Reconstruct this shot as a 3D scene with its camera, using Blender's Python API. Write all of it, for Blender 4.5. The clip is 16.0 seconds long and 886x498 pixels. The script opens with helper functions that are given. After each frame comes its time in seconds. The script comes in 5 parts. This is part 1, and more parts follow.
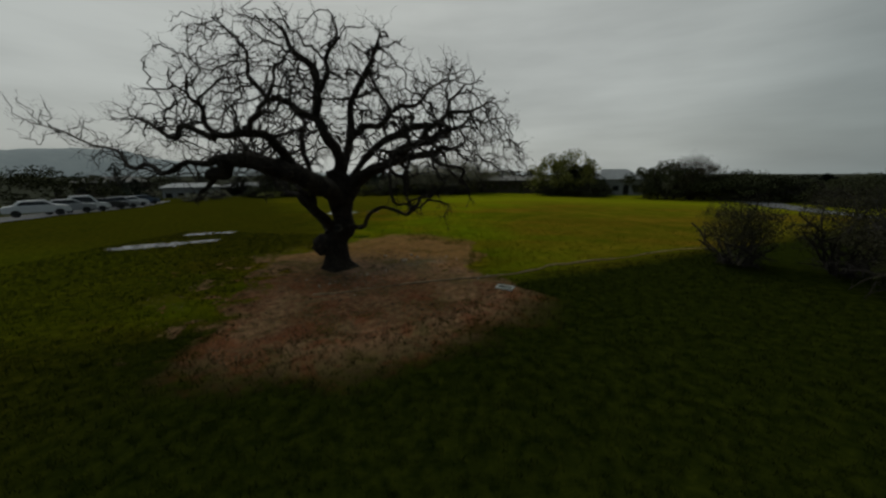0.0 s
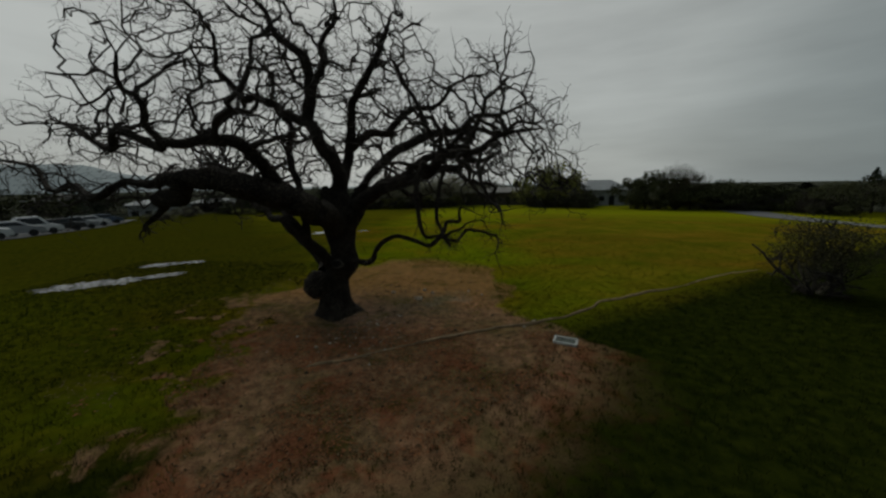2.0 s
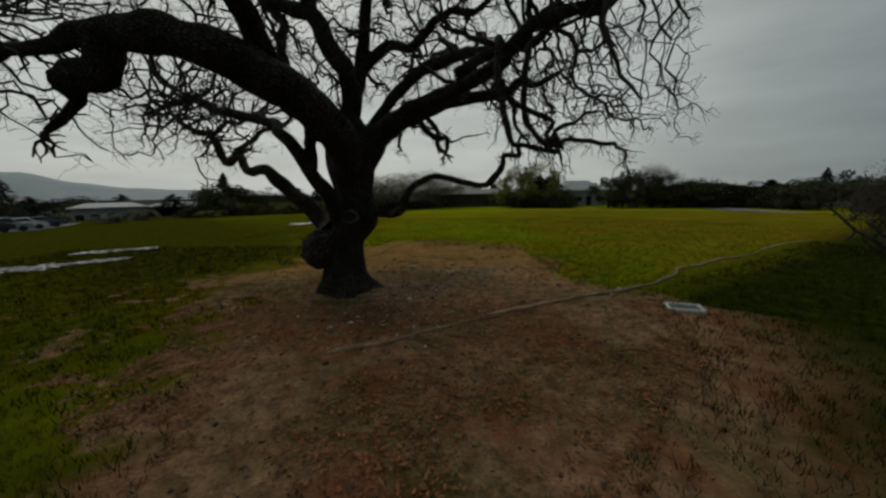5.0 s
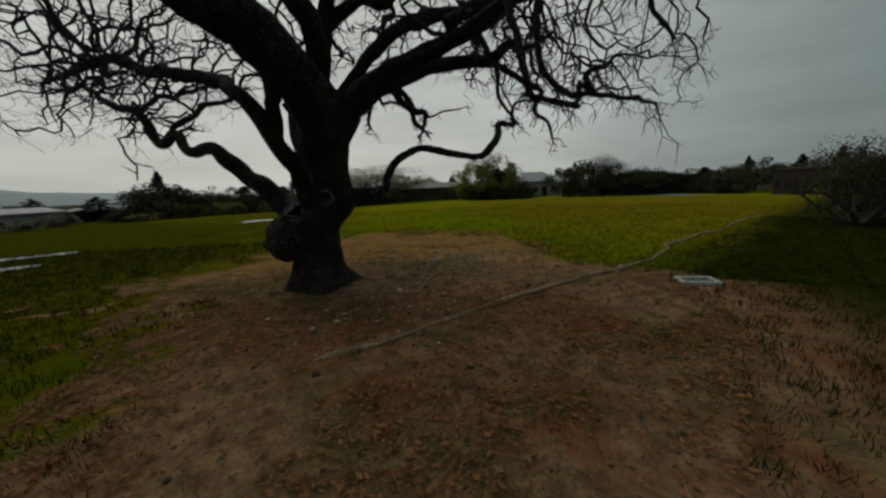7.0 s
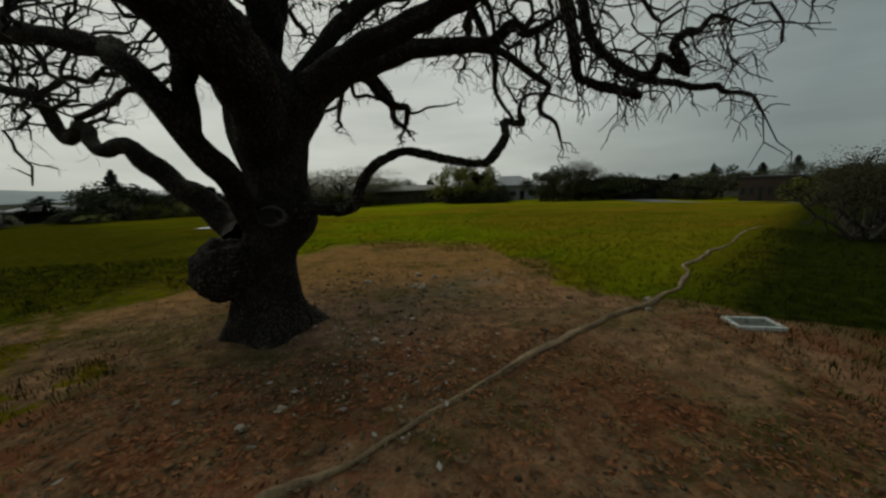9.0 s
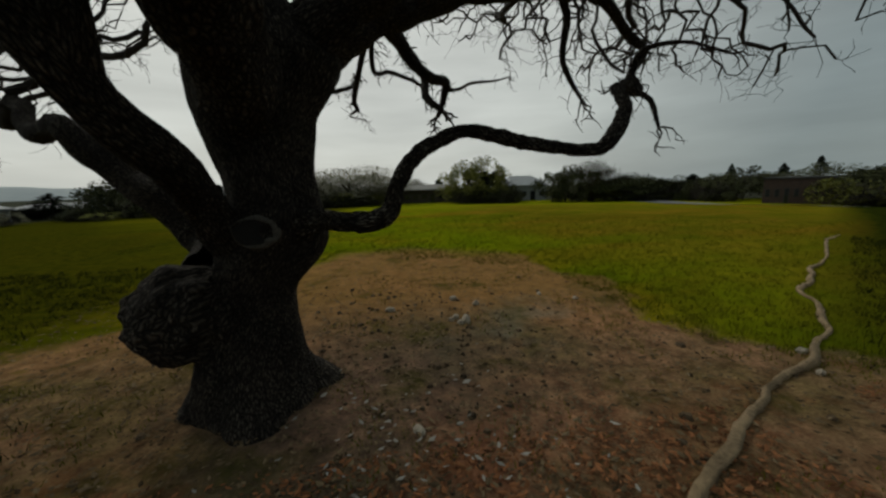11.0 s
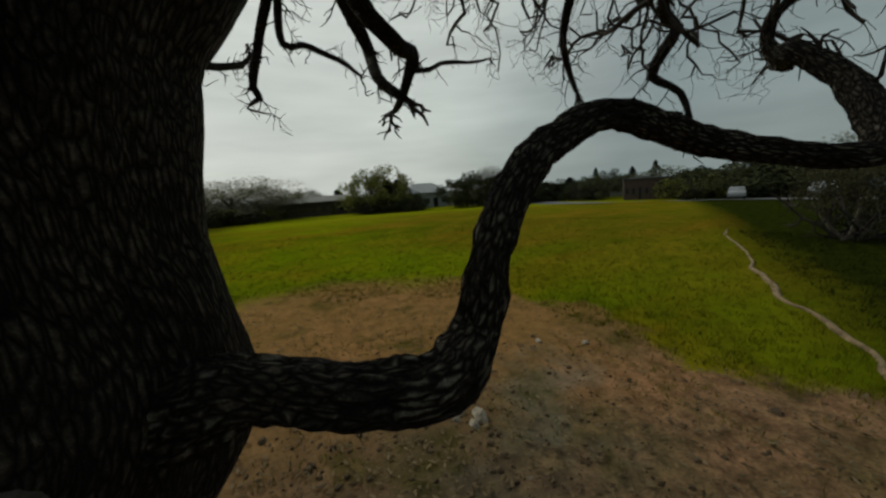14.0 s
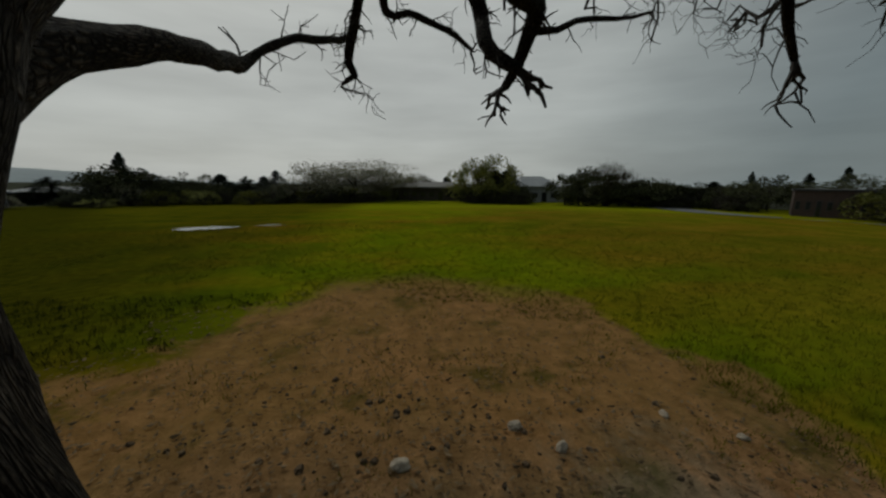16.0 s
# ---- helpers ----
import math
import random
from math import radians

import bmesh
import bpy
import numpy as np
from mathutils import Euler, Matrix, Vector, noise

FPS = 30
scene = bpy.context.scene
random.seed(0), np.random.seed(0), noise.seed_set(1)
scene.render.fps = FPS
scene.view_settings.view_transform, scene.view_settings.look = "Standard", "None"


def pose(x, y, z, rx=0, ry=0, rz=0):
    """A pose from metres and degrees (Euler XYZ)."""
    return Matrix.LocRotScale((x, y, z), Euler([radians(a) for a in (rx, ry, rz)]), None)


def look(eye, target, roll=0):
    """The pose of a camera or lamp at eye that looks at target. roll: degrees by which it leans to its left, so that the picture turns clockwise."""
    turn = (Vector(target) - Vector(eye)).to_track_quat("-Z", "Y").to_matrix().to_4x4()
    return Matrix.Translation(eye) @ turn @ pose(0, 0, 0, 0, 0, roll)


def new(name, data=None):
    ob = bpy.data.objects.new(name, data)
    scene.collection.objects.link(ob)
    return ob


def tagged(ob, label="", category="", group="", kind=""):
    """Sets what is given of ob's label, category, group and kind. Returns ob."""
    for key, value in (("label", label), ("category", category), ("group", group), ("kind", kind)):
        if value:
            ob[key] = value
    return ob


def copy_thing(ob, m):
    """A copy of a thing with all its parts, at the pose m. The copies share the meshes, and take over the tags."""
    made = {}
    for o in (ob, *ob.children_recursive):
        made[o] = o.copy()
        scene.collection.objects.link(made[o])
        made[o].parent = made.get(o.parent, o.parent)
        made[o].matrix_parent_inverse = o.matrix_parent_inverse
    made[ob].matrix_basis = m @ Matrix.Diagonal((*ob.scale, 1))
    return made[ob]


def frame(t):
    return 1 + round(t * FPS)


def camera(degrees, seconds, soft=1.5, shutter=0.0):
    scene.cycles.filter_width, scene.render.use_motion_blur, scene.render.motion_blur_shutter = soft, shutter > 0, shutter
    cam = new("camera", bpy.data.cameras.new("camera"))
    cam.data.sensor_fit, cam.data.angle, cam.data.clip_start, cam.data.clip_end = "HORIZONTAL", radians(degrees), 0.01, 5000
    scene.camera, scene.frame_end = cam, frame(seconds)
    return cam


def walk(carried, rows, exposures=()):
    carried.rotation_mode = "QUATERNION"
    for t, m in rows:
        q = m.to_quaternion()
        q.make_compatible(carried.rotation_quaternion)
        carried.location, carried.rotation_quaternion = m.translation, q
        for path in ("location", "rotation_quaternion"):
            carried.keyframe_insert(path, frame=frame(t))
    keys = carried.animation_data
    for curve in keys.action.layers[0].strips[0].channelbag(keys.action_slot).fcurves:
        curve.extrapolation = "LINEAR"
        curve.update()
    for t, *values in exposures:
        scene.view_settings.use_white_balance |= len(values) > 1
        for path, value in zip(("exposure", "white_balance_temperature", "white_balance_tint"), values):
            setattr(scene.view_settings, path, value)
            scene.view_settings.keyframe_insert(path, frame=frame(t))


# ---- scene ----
cam = camera(104.9, 16.0, soft=2.5)
PATH = [
    (0, (2.717, -0.428, 2.910), (2.431, 1.503, 2.477), -0.2),
    (0.5, (2.400, 0.287, 2.978), (2.262, 2.240, 2.569), -1.0),
    (1, (2.001, 0.762, 3.108), (1.833, 2.717, 2.721), 0.3),
    (1.5, (1.533, 1.183, 3.137), (1.393, 3.134, 2.717), -3.0),
    (2, (1.273, 1.694, 3.064), (1.090, 3.651, 2.697), -0.9),
    (2.5, (1.011, 2.061, 2.950), (0.862, 4.023, 2.589), -0.7),
    (3, (0.751, 2.478, 2.684), (0.715, 4.450, 2.349), -1.3),
    (3.5, (0.467, 2.819, 2.369), (0.479, 4.797, 2.071), -1.9),
    (4, (0.200, 3.027, 2.138), (0.175, 5.004, 1.835), -1.4),
    (4.5, (-0.055, 3.281, 1.888), (-0.085, 5.255, 1.571), -1.2),
    (7, (-0.758, 4.147, 1.410), (-0.552, 6.103, 1.048), -2.7),
    (7.5, (-0.788, 4.409, 1.380), (-0.164, 6.276, 1.024), -3.6),
    (8, (-0.799, 4.698, 1.424), (-0.194, 6.569, 1.060), -3.5),
    (8.5, (-0.762, 4.964, 1.488), (-0.378, 6.896, 1.141), -2.6),
    (9, (-0.760, 5.350, 1.556), (-0.421, 7.289, 1.201), -2.0),
    (9.5, (-0.758, 5.667, 1.534), (-0.431, 7.612, 1.206), -2.4),
    (10, (-0.797, 5.982, 1.548), (-0.512, 7.933, 1.213), -1.5),
    (12.3, (-1.333, 7.660, 1.622), (-0.840, 9.560, 1.238), -3.6),
    (12.5, (-1.351, 7.742, 1.635), (-0.685, 9.590, 1.261), -5.7),
    (13, (-1.359, 8.014, 1.688), (-0.518, 9.798, 1.357), -5.1),
    (13.5, (-1.369, 8.243, 1.724), (-0.546, 10.036, 1.398), -2.7),
    (14, (-1.385, 8.446, 1.768), (-0.550, 10.231, 1.430), -3.9),
    (14.5, (-1.333, 8.656, 1.832), (-0.516, 10.449, 1.487), -3.5),
    (15, (-1.252, 8.800, 1.847), (-0.467, 10.606, 1.500), -1.0),
    (15.5, (-1.161, 8.960, 1.841), (-0.518, 10.818, 1.474), -1.2),
    (16, (-1.084, 9.104, 1.851), (-0.806, 11.047, 1.477), 0.5),
]
walk(cam, [(t, look(eye, target, roll)) for t, eye, target, roll in PATH],
     [(0, -0.08, 6500, 1.0), (2.5, -0.13, 6500, 2.0), (4, 0.12, 6500, 2.0), (7, 0.15, 6700, -1.0), (7.5, 0.38, 6700, 0.0), (8.0, 0.36, 6700, 2.0), (8.5, 0.30, 6750, -4.0), (9.0, 0.28, 6750, -1.0), (9.5, 0.30, 6650, 1.0), (10, 0.33, 6650, 3.0),
      (12.3, 0.44, 6650, -6.0), (13, 0.46, 6450, -10.0), (14, 0.44, 6600, -2.0), (14.5, 0.42, 6600, -1.0), (15, 0.14, 6450, -5.0), (15.5, 0.10, 6450, -1.0), (16, -0.05, 6500, 2.0)])

# ---- sky and light: a bright overcast, lightest to the north-west ----
BRIGHT_AZ = -28.0
world = bpy.data.worlds.new("overcast_sky")
scene.world = world
world.use_nodes = True


def wire(tree, a, out, b, inp):
    tree.links.new(a.outputs[out], b.inputs[inp])


def build_sky(tree):
    n = tree.nodes
    n.clear()
    out = n.new("ShaderNodeOutputWorld")
    bg = n.new("ShaderNodeBackground")
    wire(tree, bg, 0, out, 0)
    sky = n.new("ShaderNodeTexSky")
    sky.sky_type, sky.sun_disc = "NISHITA", False
    sky.sun_elevation, sky.sun_rotation = radians(48), radians(BRIGHT_AZ)
    sky.air_density, sky.dust_density = 1.0, 4.0
    co = n.new("ShaderNodeTexCoord")
    # brightness of the cloud sheet by direction
    dot = n.new("ShaderNodeVectorMath")
    dot.operation = "DOT_PRODUCT"
    a = radians(BRIGHT_AZ)
    dot.inputs[1].default_value = (math.sin(a) * 0.9, math.cos(a) * 0.9, 0.44)
    wire(tree, co, "Generated", dot, 0)
    ramp = n.new("ShaderNodeValToRGB")
    e = ramp.color_ramp.elements
    e[0].position, e[0].color = 0.15, (0.100, 0.116, 0.124, 1)
    e[1].position, e[1].color = 0.90, (0.45, 0.45, 0.45, 1)
    m = ramp.color_ramp.elements.new(0.71)
    m.color = (0.285, 0.300, 0.305, 1)
    m = ramp.color_ramp.elements.new(0.80)
    m.color = (0.41, 0.415, 0.415, 1)
    m = ramp.color_ramp.elements.new(0.46)
    m.color = (0.190, 0.215, 0.225, 1)
    m = ramp.color_ramp.elements.new(0.58)
    m.color = (0.175, 0.200, 0.212, 1)
    turn = n.new("ShaderNodeMapRange")
    turn.inputs[1].default_value, turn.inputs[2].default_value = -1.0, 1.0
    wire(tree, dot, "Value", turn, 0)
    wire(tree, turn, 0, ramp, 0)
    # streaked cloud texture, flattened towards the horizon
    mp = n.new("ShaderNodeMapping")
    mp.inputs["Scale"].default_value = (1.6, 1.6, 9.0)
    wire(tree, co, "Generated", mp, 0)
    nz = n.new("ShaderNodeTexNoise")
    nz.inputs["Scale"].default_value, nz.inputs["Detail"].default_value = 1.7, 5
    wire(tree, mp, 0, nz, 0)
    r2 = n.new("ShaderNodeMapRange")
    r2.inputs[1].default_value, r2.inputs[2].default_value = 0.3, 0.7
    r2.inputs[3].default_value, r2.inputs[4].default_value = 0.86, 1.10
    wire(tree, nz, 0, r2, 0)
    mul = n.new("ShaderNodeMix")
    mul.data_type, mul.blend_type = "RGBA", "MULTIPLY"
    mul.inputs[0].default_value = 1.0
    wire(tree, ramp, 0, mul, 6)
    wire(tree, r2, 0, mul, 7)
    # the clear sky above the clouds tints them slightly
    sc = n.new("ShaderNodeMix")
    sc.data_type, sc.blend_type = "RGBA", "MULTIPLY"
    sc.inputs[0].default_value = 1.0
    sc.inputs[7].default_value = (0.08, 0.08, 0.08, 1)
    wire(tree, sky, 0, sc, 6)
    mix = n.new("ShaderNodeMix")
    mix.data_type = "RGBA"
    mix.inputs[0].default_value = 0.08
    wire(tree, mul, 2, mix, 6)
    wire(tree, sc, 2, mix, 7)
    wire(tree, mix, 2, bg, 0)
    bg.inputs[1].default_value = 1.0


build_sky(world.node_tree)
sun = new("sun", bpy.data.lights.new("sun", "SUN"))
sun.data.energy, sun.data.angle, sun.data.color = 0.55, radians(25), (1.0, 0.96, 0.9)
sun.matrix_world = look((-20, 40, 40), (0, 0, 0))


# ---- materials ----
def material(name):
    m = bpy.data.materials.new(name)
    m.use_nodes = True
    return m, m.node_tree, m.node_tree.nodes["Principled BSDF"]


def noise_tex(tree, vec, scale, detail=6, rough=0.6, warp=0.0):
    t = tree.nodes.new("ShaderNodeTexNoise")
    t.inputs["Scale"].default_value, t.inputs["Detail"].default_value = scale, detail
    t.inputs["Roughness"].default_value, t.inputs["Distortion"].default_value = rough, warp
    if vec is not None:
        tree.links.new(vec, t.inputs["Vector"])
    return t.outputs[0]


def ramp_of(tree, fac, stops):
    r = tree.nodes.new("ShaderNodeValToRGB")
    e = r.color_ramp.elements
    while len(e) < len(stops):
        e.new(0.5)
    for k, (p, c) in zip(e, stops):
        k.position, k.color = p, (*c, 1)
    tree.links.new(fac, r.inputs[0])
    return r.outputs[0]


def mixed(tree, fac, a, b, how="MIX"):
    m = tree.nodes.new("ShaderNodeMix")
    m.data_type, m.blend_type = "RGBA", how
    for sock, v in ((m.inputs[0], fac), (m.inputs[6], a), (m.inputs[7], b)):
        if hasattr(v, "is_linked"):
            tree.links.new(v, sock)
        elif isinstance(v, tuple):
            sock.default_value = (*v, 1)
        else:
            sock.default_value = v
    return m.outputs[2]


def maths(tree, op, a, b=0.0, c=0.0, clamp=False):
    m = tree.nodes.new("ShaderNodeMath")
    m.operation, m.use_clamp = op, clamp
    for sock, v in zip(m.inputs, (a, b, c)):
        if hasattr(v, "is_linked"):
            tree.links.new(v, sock)
        else:
            sock.default_value = v
    return m.outputs[0]


def bumped(tree, bsdf, height, strength=0.5, dist=0.02):
    b = tree.nodes.new("ShaderNodeBump")
    b.inputs["Strength"].default_value, b.inputs["Distance"].default_value = strength, dist
    tree.links.new(height, b.inputs["Height"])
    tree.links.new(b.outputs[0], bsdf.inputs["Normal"])


def objcoord(tree, out="Object"):
    return tree.nodes.new("ShaderNodeTexCoord").outputs[out]


def plain(name, a, b, scale=6.0, rough=0.8, metal=0.0, bump=0.2):
    """A surface of two tones with grain and relief."""
    m, t, p = material(name)
    v = objcoord(t)
    n1, n2 = noise_tex(t, v, scale), noise_tex(t, v, scale * 9, 4)
    f = maths(t, "MULTIPLY_ADD", n2, 0.4, maths(t, "MULTIPLY", n1, 0.7))
    t.links.new(ramp_of(t, f, [(0.35, a), (0.72, b)]), p.inputs["Base Color"])
    p.inputs["Roughness"].default_value, p.inputs["Metallic"].default_value = rough, metal
    if bump:
        bumped(t, p, n2, bump, 0.01)
    return m


def leafy(name, a, b):
    """Foliage, each clump a little different."""
    m, t, p = material(name)
    g = t.nodes.new("ShaderNodeNewGeometry")
    n1 = noise_tex(t, objcoord(t), 0.9, 3)
    f = maths(t, "MULTIPLY_ADD", g.outputs["Random Per Island"], 0.5, maths(t, "MULTIPLY", n1, 0.5))
    t.links.new(ramp_of(t, f, [(0.2, a), (0.8, b)]), p.inputs["Base Color"])
    p.inputs["Roughness"].default_value = 0.9
    p.inputs["Specular IOR Level"].default_value = 0.05
    return m


def bark_material(name, crest_tone, wear):
    """Furrowed bark; crest_tone colours the worn ridges, wear says how far they are bared."""
    m, t, p = material(name)
    uv = objcoord(t, "UV")
    mp = t.nodes.new("ShaderNodeMapping")
    mp.inputs["Scale"].default_value = (78, 21, 1)
    t.links.new(uv, mp.inputs[0])
    wob = noise_tex(t, uv, 9, 3)
    add = t.nodes.new("ShaderNodeVectorMath")
    add.operation = "MULTIPLY_ADD"
    add.inputs[1].default_value = (1.6, 1.6, 0)
    comb = t.nodes.new("ShaderNodeCombineXYZ")
    t.links.new(wob, comb.inputs[0])
    t.links.new(wob, comb.inputs[1])
    t.links.new(comb.outputs[0], add.inputs[0])
    t.links.new(mp.outputs[0], add.inputs[2])
    vo = t.nodes.new("ShaderNodeTexVoronoi")
    vo.feature = "DISTANCE_TO_EDGE"
    vo.inputs["Scale"].default_value = 1.0
    t.links.new(add.outputs[0], vo.inputs["Vector"])
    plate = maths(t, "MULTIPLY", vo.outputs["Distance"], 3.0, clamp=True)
    v = objcoord(t)
    fine = noise_tex(t, v, 60, 6)
    big = noise_tex(t, v, 3.2, 5)
    tone = ramp_of(t, big, [(0.35, (0.055, 0.045, 0.035)), (0.62, (0.168, 0.136, 0.106))])
    lich = ramp_of(t, noise_tex(t, v, 15, 7, 0.66), [(0.58, (0, 0, 0)), (0.74, (0.45, 0.45, 0.45))])
    tone = mixed(t, lich, tone, (0.17, 0.158, 0.13))
    crest = ramp_of(t, maths(t, "MULTIPLY", vo.outputs["Distance"], maths(t, "MULTIPLY_ADD", fine, 1.4, 0.3)), [(0.15, (0, 0, 0)), (0.30, (0.8, 0.8, 0.8))])
    worn = ramp_of(t, noise_tex(t, v, 6.5, 5), [(wear, (0.1, 0.1, 0.1)), (wear + 0.18, (1, 1, 1))])
    tone = mixed(t, mixed(t, 1.0, crest, worn, "MULTIPLY"), tone, crest_tone)
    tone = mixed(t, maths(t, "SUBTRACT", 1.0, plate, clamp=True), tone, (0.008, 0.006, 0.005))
    tone = mixed(t, 0.85, tone, ramp_of(t, fine, [(0.32, (0.3, 0.3, 0.3)), (0.68, (1.6, 1.55, 1.5))]), "MULTIPLY")
    crumb = noise_tex(t, v, 190, 4, 0.7)
    tone = mixed(t, 0.7, tone, ramp_of(t, crumb, [(0.35, (0.45, 0.45, 0.45)), (0.65, (1.45, 1.45, 1.45))]), "MULTIPLY")
    t.links.new(tone, p.inputs["Base Color"])
    p.inputs["Roughness"].default_value = 0.92
    p.inputs["Specular IOR Level"].default_value = 0.2
    bumped(t, p, maths(t, "MULTIPLY_ADD", crumb, 0.25, maths(t, "MULTIPLY_ADD", fine, 0.5, plate)), 1.0, 0.03)
    return m


def ground_material():
    m, t, p = material("field_ground")
    v = objcoord(t)
    sep = t.nodes.new("ShaderNodeSeparateXYZ")
    t.links.new(v, sep.inputs[0])
    x, y = sep.outputs[0], sep.outputs[1]
    big, mid, fine, grit = (noise_tex(t, v, s, d, 0.62) for s, d in ((0.085, 6), (0.55, 6), (5.0, 7), (38.0, 5)))
    wide = noise_tex(t, v, 0.17, 6, 0.6, 0.6)
    # grass: olive, yellowed and lush tones
    grass = ramp_of(t, mid, [(0.34, (0.068, 0.096, 0.003)), (0.52, (0.108, 0.120, 0.004)), (0.68, (0.170, 0.130, 0.008))])
    # worn orange-brown bands lying across the field
    band = t.nodes.new("ShaderNodeMapping")
    band.inputs["Scale"].default_value = (0.10, 0.30, 1.0)
    band.inputs["Rotation"].default_value = (0, 0, 0.25)
    t.links.new(v, band.inputs[0])
    bands = noise_tex(t, band.outputs[0], 1.0, 7, 0.62, 0.5)
    grass = mixed(t, ramp_of(t, bands, [(0.45, (0, 0, 0)), (0.57, (0.85, 0.85, 0.85))]), grass, ramp_of(t, fine, [(0.35, (0.150, 0.088, 0.006)), (0.65, (0.230, 0.128, 0.012))]))
    lush = ramp_of(t, mid, [(0.3, (0.085, 0.125, 0.003)), (0.7, (0.165, 0.190, 0.004))])
    grass = mixed(t, ramp_of(t, big, [(0.42, (0, 0, 0)), (0.60, (1, 1, 1))]), grass, lush)
    east = maths(t, "MULTIPLY", maths(t, "MULTIPLY_ADD", bands, 6.0, maths(t, "SUBTRACT", x, 3.6)), 0.16, clamp=True)
    grass = mixed(t, maths(t, "MULTIPLY", east, 0.62), grass, ramp_of(t, mid, [(0.35, (0.078, 0.072, 0.005)), (0.65, (0.160, 0.098, 0.012))]))
    # fresher yellow-green growth on the far, lower part
    away = maths(t, "DIVIDE", maths(t, "SUBTRACT", maths(t, "MULTIPLY_ADD", bands, -14.0, y), 22.0), 22.0, clamp=True)
    grass = mixed(t, maths(t, "MULTIPLY", away, 0.7), grass, ramp_of(t, wide, [(0.35, (0.150, 0.190, 0.004)), (0.65, (0.225, 0.225, 0.008))]))
    # duller, browner turf north-west of the oak
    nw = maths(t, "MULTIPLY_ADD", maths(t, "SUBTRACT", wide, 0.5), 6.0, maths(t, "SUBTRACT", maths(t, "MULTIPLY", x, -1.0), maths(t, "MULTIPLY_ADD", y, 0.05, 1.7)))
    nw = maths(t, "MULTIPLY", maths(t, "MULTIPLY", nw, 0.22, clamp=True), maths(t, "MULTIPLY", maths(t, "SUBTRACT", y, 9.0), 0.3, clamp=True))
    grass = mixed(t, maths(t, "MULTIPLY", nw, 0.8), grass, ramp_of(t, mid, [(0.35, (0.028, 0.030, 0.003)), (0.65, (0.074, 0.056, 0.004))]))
    # the longer, darker lawn south-east of the root; lens falloff is put into its near-black tone too
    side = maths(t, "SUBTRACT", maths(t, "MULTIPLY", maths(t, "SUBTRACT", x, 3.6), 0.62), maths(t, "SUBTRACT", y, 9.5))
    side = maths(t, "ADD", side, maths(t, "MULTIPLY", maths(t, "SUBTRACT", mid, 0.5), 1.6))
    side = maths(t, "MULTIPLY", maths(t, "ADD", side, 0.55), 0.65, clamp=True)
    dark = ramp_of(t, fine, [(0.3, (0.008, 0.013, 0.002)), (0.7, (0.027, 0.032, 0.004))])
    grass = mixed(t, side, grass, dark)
    # darker turf west of the oak: lens falloff and tree shade put into its colour
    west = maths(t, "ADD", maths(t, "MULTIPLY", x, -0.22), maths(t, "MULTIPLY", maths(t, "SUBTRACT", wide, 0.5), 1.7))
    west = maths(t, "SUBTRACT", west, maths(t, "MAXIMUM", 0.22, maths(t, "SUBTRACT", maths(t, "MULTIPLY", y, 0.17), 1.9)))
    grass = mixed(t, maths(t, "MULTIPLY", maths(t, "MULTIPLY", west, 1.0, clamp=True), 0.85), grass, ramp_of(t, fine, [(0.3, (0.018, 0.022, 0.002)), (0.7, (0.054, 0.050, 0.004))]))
    grass = mixed(t, 0.38, grass, ramp_of(t, fine, [(0.3, (0.85, 0.92, 0.8)), (0.7, (1.9, 1.95, 1.7))]), "MULTIPLY")
    # roads, yards and gardens past the hedge
    fx, fy = maths(t, "ADD", x, 1.0), maths(t, "SUBTRACT", y, 9.0)
    out = maths(t, "SQRT", maths(t, "ADD", maths(t, "MULTIPLY", fx, fx), maths(t, "MULTIPLY", fy, fy)))
    out = maths(t, "MULTIPLY", maths(t, "SUBTRACT", out, 76.0), 0.2, clamp=True)
    grass = mixed(t, out, grass, mixed(t, wide, (0.030, 0.036, 0.018), (0.085, 0.085, 0.070)))
    # bare soil inside the drip line
    dx = maths(t, "DIVIDE", maths(t, "SUBTRACT", x, -1.5), 5.6)
    dy = maths(t, "DIVIDE", maths(t, "SUBTRACT", y, 9.6), 5.9)
    r = maths(t, "SQRT", maths(t, "ADD", maths(t, "MULTIPLY", dx, dx), maths(t, "MULTIPLY", dy, dy)))
    rim = maths(t, "ADD", r, maths(t, "MULTIPLY", maths(t, "SUBTRACT", mid, 0.5), 0.42))
    rim = maths(t, "ADD", rim, maths(t, "MULTIPLY", maths(t, "SUBTRACT", fine, 0.5), 0.22))
    # turf creeping in from the west and the north-east, in patches; the western turf also paints in shade under the oak
    creep = noise_tex(t, v, 1.15, 6, 0.68, 0.4)
    creep = ramp_of(t, creep, [(0.36, (0, 0, 0)), (0.56, (1, 1, 1))])
    in_w = maths(t, "MULTIPLY", maths(t, "MULTIPLY_ADD", x, -0.6, -1.25, clamp=True), maths(t, "MULTIPLY", maths(t, "SUBTRACT", 10.9, y), 0.45, clamp=True))
    edge = maths(t, "MULTIPLY_ADD", maths(t, "MAXIMUM", maths(t, "SUBTRACT", 9.6, y), 0.0), -1.3, maths(t, "SUBTRACT", x, 1.7))
    in_ne = maths(t, "MULTIPLY", maths(t, "MULTIPLY_ADD", maths(t, "SUBTRACT", mid, 0.5), 2.2, edge), 0.9, clamp=True)
    rim = maths(t, "ADD", rim, maths(t, "MULTIPLY", maths(t, "MULTIPLY", in_w, creep), 0.95))
